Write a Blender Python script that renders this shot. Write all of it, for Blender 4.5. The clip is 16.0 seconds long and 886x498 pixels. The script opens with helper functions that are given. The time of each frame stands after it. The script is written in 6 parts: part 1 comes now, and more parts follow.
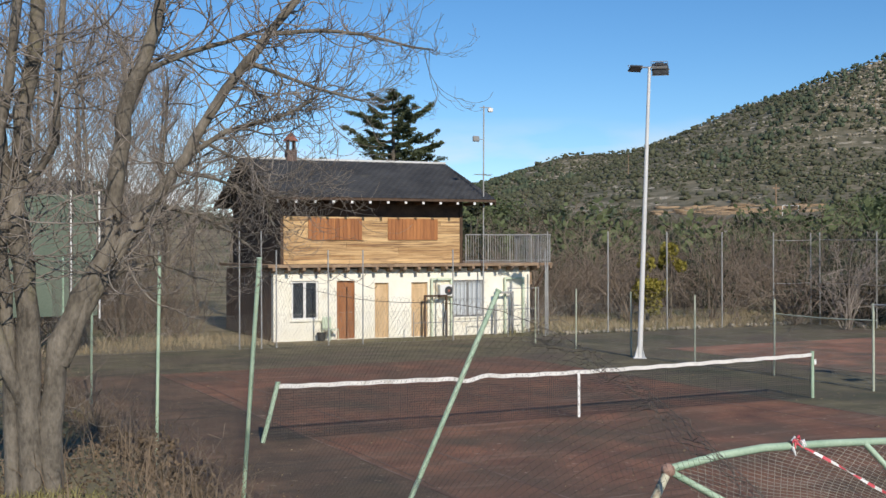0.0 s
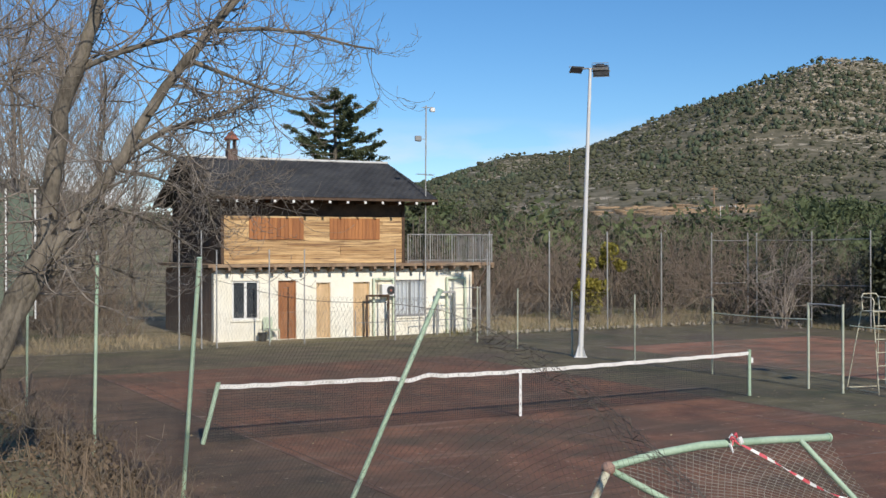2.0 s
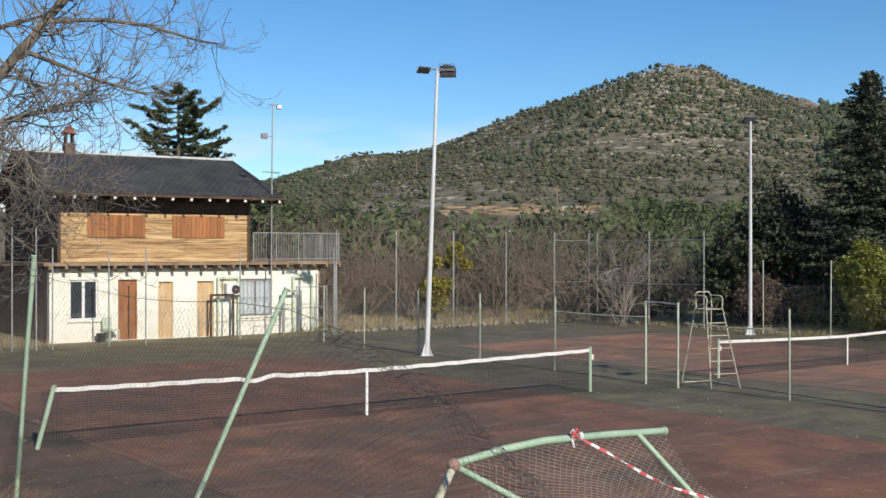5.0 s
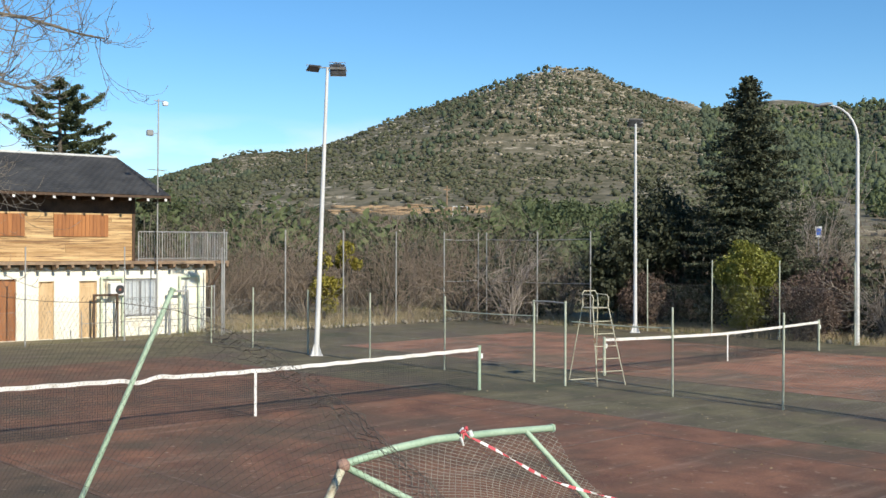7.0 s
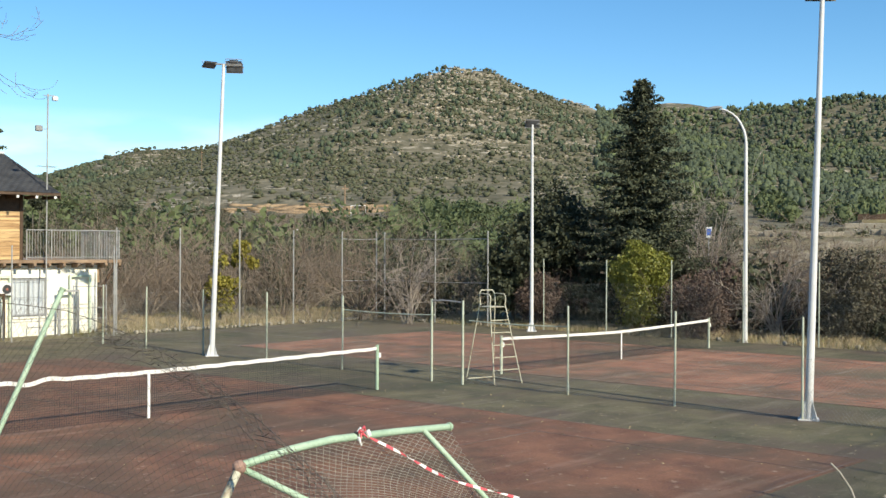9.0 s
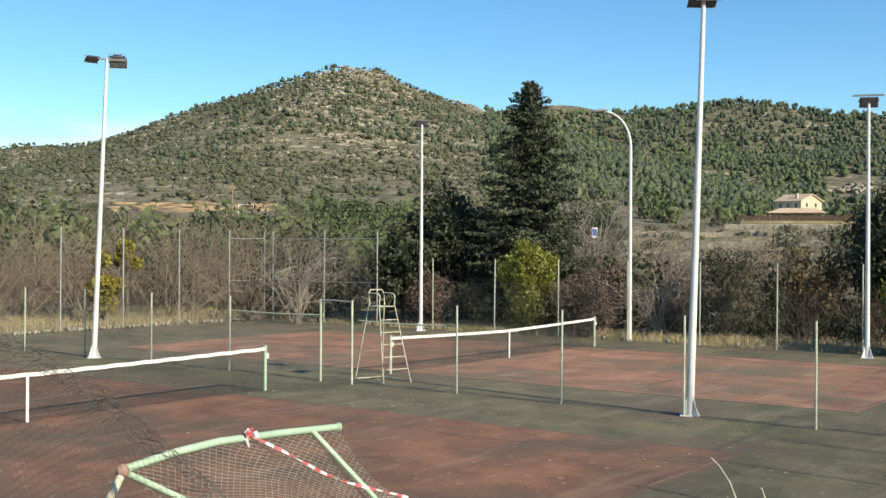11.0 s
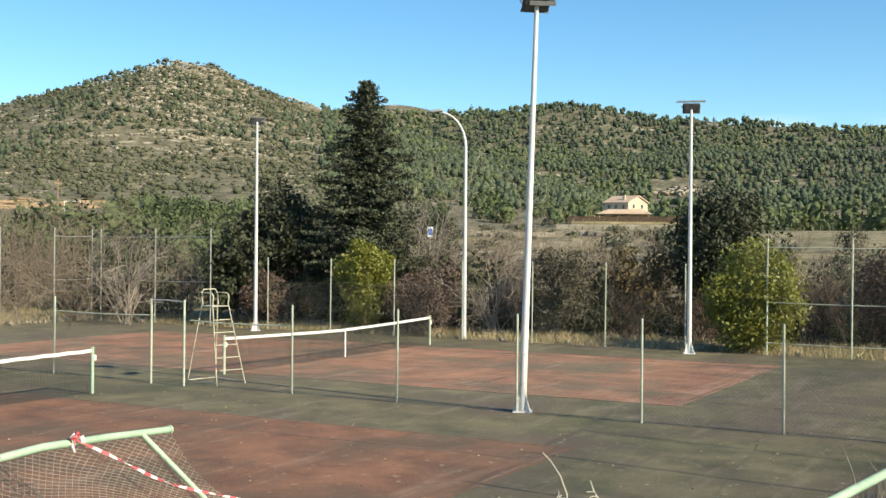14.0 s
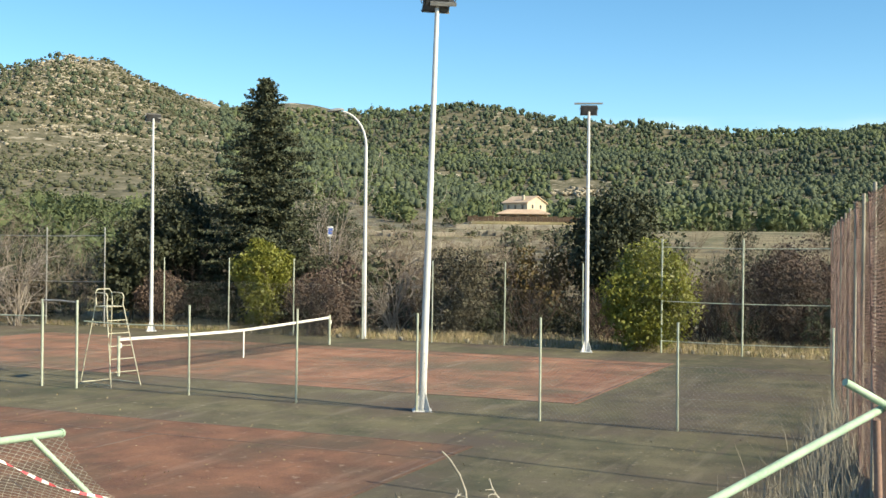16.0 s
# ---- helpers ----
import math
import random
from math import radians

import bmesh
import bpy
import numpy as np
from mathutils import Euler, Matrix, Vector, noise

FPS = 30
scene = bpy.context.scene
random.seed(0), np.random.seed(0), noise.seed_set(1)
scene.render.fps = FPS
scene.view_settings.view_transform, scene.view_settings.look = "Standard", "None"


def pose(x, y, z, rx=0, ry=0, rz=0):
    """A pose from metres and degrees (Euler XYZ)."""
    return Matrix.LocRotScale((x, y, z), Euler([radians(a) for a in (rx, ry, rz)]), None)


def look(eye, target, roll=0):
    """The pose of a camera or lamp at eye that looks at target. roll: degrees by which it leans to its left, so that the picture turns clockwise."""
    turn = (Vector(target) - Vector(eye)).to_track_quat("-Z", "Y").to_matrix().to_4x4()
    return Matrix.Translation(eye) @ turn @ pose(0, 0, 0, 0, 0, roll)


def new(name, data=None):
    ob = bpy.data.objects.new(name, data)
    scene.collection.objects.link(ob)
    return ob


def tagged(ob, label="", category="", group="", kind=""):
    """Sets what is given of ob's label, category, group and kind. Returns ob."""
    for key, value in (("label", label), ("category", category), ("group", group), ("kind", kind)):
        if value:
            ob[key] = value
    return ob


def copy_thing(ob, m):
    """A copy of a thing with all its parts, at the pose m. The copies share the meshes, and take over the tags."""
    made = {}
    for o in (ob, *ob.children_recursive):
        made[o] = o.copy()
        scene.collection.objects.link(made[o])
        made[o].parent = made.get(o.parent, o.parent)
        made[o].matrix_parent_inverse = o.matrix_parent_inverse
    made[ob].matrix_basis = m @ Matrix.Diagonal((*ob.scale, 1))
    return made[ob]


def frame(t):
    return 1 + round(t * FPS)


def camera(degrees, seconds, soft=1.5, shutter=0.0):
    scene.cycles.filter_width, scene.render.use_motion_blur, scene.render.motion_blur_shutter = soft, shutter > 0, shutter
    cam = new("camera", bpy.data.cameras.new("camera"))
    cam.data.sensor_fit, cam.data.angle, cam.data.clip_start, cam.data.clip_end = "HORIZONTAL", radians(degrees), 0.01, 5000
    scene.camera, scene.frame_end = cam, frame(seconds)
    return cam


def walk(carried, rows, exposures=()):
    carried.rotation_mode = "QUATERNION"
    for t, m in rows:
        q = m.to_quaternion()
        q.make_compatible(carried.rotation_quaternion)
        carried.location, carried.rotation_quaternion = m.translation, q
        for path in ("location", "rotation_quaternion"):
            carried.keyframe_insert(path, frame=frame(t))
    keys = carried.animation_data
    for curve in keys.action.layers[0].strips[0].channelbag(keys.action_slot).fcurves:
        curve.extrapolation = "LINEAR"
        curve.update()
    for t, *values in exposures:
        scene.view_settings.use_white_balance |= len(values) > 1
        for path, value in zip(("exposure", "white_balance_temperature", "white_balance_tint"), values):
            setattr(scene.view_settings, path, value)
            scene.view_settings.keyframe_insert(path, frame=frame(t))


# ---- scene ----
cam = camera(42.25, 16.0, soft=1.5)
EYE, TURN = 3.35, -26.8
ROWS = [  # seconds, yaw, pitch, roll of the turning tripod head
    (0.0, -0.001, 0.026, 0.193),
    (0.5, -0.511, 0.020, 0.166),
    (1.0, -1.180, 0.020, 0.179),
    (1.5, -1.936, 0.014, 0.175),
    (2.0, -2.894, 0.004, 0.141),
    (2.5, -3.718, 0.005, 0.134),
    (3.0, -4.878, -0.011, 0.089),
    (3.5, -6.093, -0.026, 0.087),
    (4.0, -7.633, -0.038, 0.029),
    (6.5, -14.605, -0.068, -0.106),
    (7.0, -16.013, -0.071, -0.133),
    (7.5, -17.210, -0.067, -0.173),
    (8.0, -18.698, -0.077, -0.185),
    (8.5, -19.881, -0.085, -0.209),
    (9.0, -21.100, -0.088, -0.246),
    (11.5, -28.131, -0.074, -0.367),
    (12.0, -29.580, -0.070, -0.385),
    (12.5, -30.701, -0.064, -0.442),
    (13.0, -31.920, -0.063, -0.462),
    (13.5, -33.174, -0.061, -0.498),
    (14.0, -34.795, -0.059, -0.528),
    (14.5, -36.055, -0.052, -0.558),
    (15.0, -37.439, -0.047, -0.601),
    (15.5, -38.702, -0.048, -0.629),
    (16.0, -39.776, -0.032, -0.633),
]
walk(cam, [(t, pose(0, 0, EYE, 90 + pitch, roll, yaw + TURN)) for t, yaw, pitch, roll in ROWS],
     exposures=((0, -0.05, 6800, 9), (3.5, -0.08, 6800, 9), (6.5, 0.25, 7000, 6), (9, 0.5, 7350, 3), (12.5, 0.7, 7900, 1), (16, 0.85, 8200, 0)))

# ---- world, sun ----
SUN_EL, SUN_AZ = 31.0, 187.5          # degrees; azimuth from +y towards +x
world = bpy.data.worlds.new("sky")
scene.world = world
world.use_nodes = True
wn = world.node_tree.nodes
wl = world.node_tree.links
sky = wn.new("ShaderNodeTexSky")
sky.sky_type, sky.sun_disc = "NISHITA", False
sky.sun_elevation, sky.sun_rotation = radians(SUN_EL), radians(SUN_AZ)
sky.altitude, sky.air_density, sky.dust_density, sky.ozone_density = 1500, 1.0, 0.05, 5.0
wn["Background"].inputs["Strength"].default_value = 0.128
deep = wn.new("ShaderNodeHueSaturation")
deep.inputs["Saturation"].default_value = 1.17
wl.new(sky.outputs[0], deep.inputs["Color"])
where = wn.new("ShaderNodeTexCoord")
flat = wn.new("ShaderNodeMapping")                      # long low clouds near the horizon
flat.inputs["Scale"].default_value = (5.0, 5.0, 16.0)
wl.new(where.outputs["Generated"], flat.inputs["Vector"])
puff = wn.new("ShaderNodeTexNoise")
puff.inputs["Scale"].default_value, puff.inputs["Detail"].default_value = 1.5, 7
wl.new(flat.outputs[0], puff.inputs["Vector"])
cover = wn.new("ShaderNodeMapRange")
cover.inputs["From Min"].default_value, cover.inputs["From Max"].default_value = 0.40, 0.60
wl.new(puff.outputs["Fac"], cover.inputs["Value"])
axes = wn.new("ShaderNodeSeparateXYZ")
wl.new(where.outputs["Generated"], axes.inputs[0])
low = wn.new("ShaderNodeMapRange")
low.inputs["From Min"].default_value, low.inputs["From Max"].default_value = 0.115, 0.055
wl.new(axes.outputs["Z"], low.inputs["Value"])
thin = wn.new("ShaderNodeMath")
thin.operation = "MULTIPLY"
wl.new(cover.outputs[0], thin.inputs[0])
wl.new(low.outputs[0], thin.inputs[1])
cloud = wn.new("ShaderNodeMix")
cloud.data_type = "RGBA"
cloud.inputs["B"].default_value = (6.6, 6.8, 7.2, 1)
wl.new(thin.outputs[0], cloud.inputs["Factor"])
wl.new(deep.outputs[0], cloud.inputs["A"])
wl.new(cloud.outputs["Result"], wn["Background"].inputs["Color"])
sun = new("sun", bpy.data.lights.new("sun", "SUN"))
sun.data.energy, sun.data.angle, sun.data.color = 4.2, radians(0.53), (1.0, 0.94, 0.86)
sx = math.sin(radians(SUN_AZ)) * math.cos(radians(SUN_EL))
sy = math.cos(radians(SUN_AZ)) * math.cos(radians(SUN_EL))
sun.matrix_world = look((sx * 100, sy * 100, math.sin(radians(SUN_EL)) * 100), (0, 0, 0))
scene.view_settings.exposure = 0.0


# ---- materials ----
def material(name, low, high, rough=0.8, scale=3.0, fine=40.0, bump=0.2, metal=0.0, spots=None, spot_scale=1.0, spot_at=0.6, random_each=0.0, stretch=(1, 1, 1), local=False, spot_soft=0.08, see_through=0.0, specks=None, speck_scale=3.0, speck_at=0.62):
    """Two scales of noise between two colours, with a third in patches; bump from the fine noise."""
    m = bpy.data.materials.new(name)
    m.use_nodes = True
    nodes, links = m.node_tree.nodes, m.node_tree.links
    b = nodes["Principled BSDF"]
    b.inputs["Roughness"].default_value, b.inputs["Metallic"].default_value = rough, metal
    if local:
        co = nodes.new("ShaderNodeTexCoord").outputs["Object"]
    else:
        co = nodes.new("ShaderNodeNewGeometry").outputs["Position"]
    vm = nodes.new("ShaderNodeVectorMath")
    vm.operation = "MULTIPLY"
    vm.inputs[1].default_value = stretch
    links.new(co, vm.inputs[0])

    def noise_at(s, detail):
        n = nodes.new("ShaderNodeTexNoise")
        n.inputs["Scale"].default_value, n.inputs["Detail"].default_value = s, detail
        n.inputs["Roughness"].default_value = 0.6
        links.new(vm.outputs[0], n.inputs["Vector"])
        return n.outputs["Fac"]
    big, small = noise_at(scale, 4), noise_at(fine, 3)
    add = nodes.new("ShaderNodeMath")
    add.operation = "MULTIPLY_ADD"
    add.inputs[1].default_value = 0.55
    links.new(small, add.inputs[0])
    links.new(big, add.inputs[2])
    fac = add.outputs[0]
    if random_each:
        inf = nodes.new("ShaderNodeObjectInfo")
        ma = nodes.new("ShaderNodeMath")
        ma.operation = "MULTIPLY_ADD"
        ma.inputs[1].default_value = random_each
        links.new(inf.outputs["Random"], ma.inputs[0])
        links.new(fac, ma.inputs[2])
        fac = ma.outputs[0]
    ramp = nodes.new("ShaderNodeMapRange")
    ramp.inputs["From Min"].default_value, ramp.inputs["From Max"].default_value = 0.54, 1.02 + random_each
    links.new(fac, ramp.inputs["Value"])
    mix = nodes.new("ShaderNodeMix")
    mix.data_type = "RGBA"
    mix.inputs["A"].default_value, mix.inputs["B"].default_value = (*low, 1), (*high, 1)
    links.new(ramp.outputs[0], mix.inputs["Factor"])
    colour = mix.outputs["Result"]
    if spots:
        sp = noise_at(spot_scale, 6)
        sr = nodes.new("ShaderNodeMapRange")
        sr.inputs["From Min"].default_value, sr.inputs["From Max"].default_value = spot_at - spot_soft, spot_at + spot_soft
        links.new(sp, sr.inputs["Value"])
        m2 = nodes.new("ShaderNodeMix")
        m2.data_type = "RGBA"
        m2.inputs["B"].default_value = (*spots, 1)
        links.new(colour, m2.inputs["A"])
        links.new(sr.outputs[0], m2.inputs["Factor"])
        colour = m2.outputs["Result"]
    if specks:
        kp = noise_at(speck_scale, 8)
        kr = nodes.new("ShaderNodeMapRange")
        kr.inputs["From Min"].default_value, kr.inputs["From Max"].default_value = speck_at - 0.05, speck_at + 0.05
        links.new(kp, kr.inputs["Value"])
        m3 = nodes.new("ShaderNodeMix")
        m3.data_type = "RGBA"
        m3.inputs["B"].default_value = (*specks, 1)
        links.new(colour, m3.inputs["A"])
        links.new(kr.outputs[0], m3.inputs["Factor"])
        colour = m3.outputs["Result"]
    links.new(colour, b.inputs["Base Color"])
    if bump:
        bp = nodes.new("ShaderNodeBump")
        bp.inputs["Strength"].default_value, bp.inputs["Distance"].default_value = bump, 0.02
        links.new(small, bp.inputs["Height"])
        links.new(bp.outputs[0], b.inputs["Normal"])
    if see_through:
        b.inputs["Transmission Weight"].default_value = 0.0
        tr = nodes.new("ShaderNodeBsdfTranslucent")
        links.new(colour, tr.inputs["Color"])
        ms = nodes.new("ShaderNodeMixShader")
        ms.inputs[0].default_value = see_through
        links.new(b.outputs[0], ms.inputs[1])
        links.new(tr.outputs[0], ms.inputs[2])
        links.new(ms.outputs[0], nodes["Material Output"].inputs["Surface"])
    return m


def hillside():
    """Olive ground with scrubby stains and pale limestone strata that follow the contours."""
    m = material("hillside", (0.085, 0.078, 0.045), (0.25, 0.212, 0.14), 0.95, 0.09, 0.9, 0.8, spots=(0.066, 0.064, 0.030), spot_scale=0.22, spot_at=0.56, spot_soft=0.1)
    nodes, links = m.node_tree.nodes, m.node_tree.links
    b = nodes["Principled BSDF"]
    under = b.inputs["Base Color"].links[0].from_socket
    co = nodes.new("ShaderNodeNewGeometry").outputs["Position"]
    facs = []
    for stretch, scale, lo, hi in (((0.10, 0.10, 1.0), 0.75, 0.545, 0.60), ((1, 1, 1), 0.35, 0.47, 0.56), ((1, 1, 1), 0.018, 0.44, 0.56)):
        vm = nodes.new("ShaderNodeVectorMath")
        vm.operation = "MULTIPLY"
        vm.inputs[1].default_value = stretch
        links.new(co, vm.inputs[0])
        n = nodes.new("ShaderNodeTexNoise")
        n.inputs["Scale"].default_value, n.inputs["Detail"].default_value = scale, 5
        links.new(vm.outputs[0], n.inputs["Vector"])
        mr = nodes.new("ShaderNodeMapRange")
        mr.inputs["From Min"].default_value, mr.inputs["From Max"].default_value = lo, hi
        links.new(n.outputs["Fac"], mr.inputs["Value"])
        facs.append(mr.outputs[0])
    out = facs[0]
    for f in facs[1:]:
        mu = nodes.new("ShaderNodeMath")
        mu.operation = "MULTIPLY"
        links.new(out, mu.inputs[0])
        links.new(f, mu.inputs[1])
        out = mu.outputs[0]
    mx = nodes.new("ShaderNodeMix")
    mx.data_type = "RGBA"
    mx.inputs["B"].default_value = (0.46, 0.40, 0.31, 1)
    links.new(under, mx.inputs["A"])
    links.new(out, mx.inputs["Factor"])
    links.new(mx.outputs["Result"], b.inputs["Base Color"])
    return m


def court(name, low, high, stain, specks, pale, moss):
    """Worn acrylic: mottled paint with dragged pale scuffs and mossy blots at a larger scale."""
    m = material(name, low, high, 0.9, 0.9, 26, 0.3, spots=stain, spot_scale=0.35, spot_at=0.55, spot_soft=0.10, specks=specks, speck_scale=5.0, speck_at=0.66, stretch=(1.1, 0.9, 1))
    nodes, links = m.node_tree.nodes, m.node_tree.links
    b = nodes["Principled BSDF"]
    co = nodes.new("ShaderNodeNewGeometry").outputs["Position"]
    for colour, stretch, scale, lo, hi, most in ((pale, (0.22, 1.5, 1), 1.1, 0.54, 0.72, 0.62), (moss, (0.5, 0.5, 1), 0.55, 0.52, 0.66, 0.75), (stain, (0.16, 2.4, 1), 0.8, 0.56, 0.66, 0.7)):
        vm = nodes.new("ShaderNodeVectorMath")
        vm.operation = "MULTIPLY"
        vm.inputs[1].default_value = stretch
        links.new(co, vm.inputs[0])
        n = nodes.new("ShaderNodeTexNoise")
        n.inputs["Scale"].default_value, n.inputs["Detail"].default_value, n.inputs["Roughness"].default_value = scale, 9, 0.65
        links.new(vm.outputs[0], n.inputs["Vector"])
        mr = nodes.new("ShaderNodeMapRange")
        mr.inputs["From Min"].default_value, mr.inputs["From Max"].default_value, mr.inputs["To Max"].default_value = lo, hi, most
        links.new(n.outputs["Fac"], mr.inputs["Value"])
        mx = nodes.new("ShaderNodeMix")
        mx.data_type = "RGBA"
        mx.inputs["B"].default_value = (*colour, 1)
        links.new(b.inputs["Base Color"].links[0].from_socket, mx.inputs["A"])
        links.new(mr.outputs[0], mx.inputs["Factor"])
        links.new(mx.outputs["Result"], b.inputs["Base Color"])
    return m


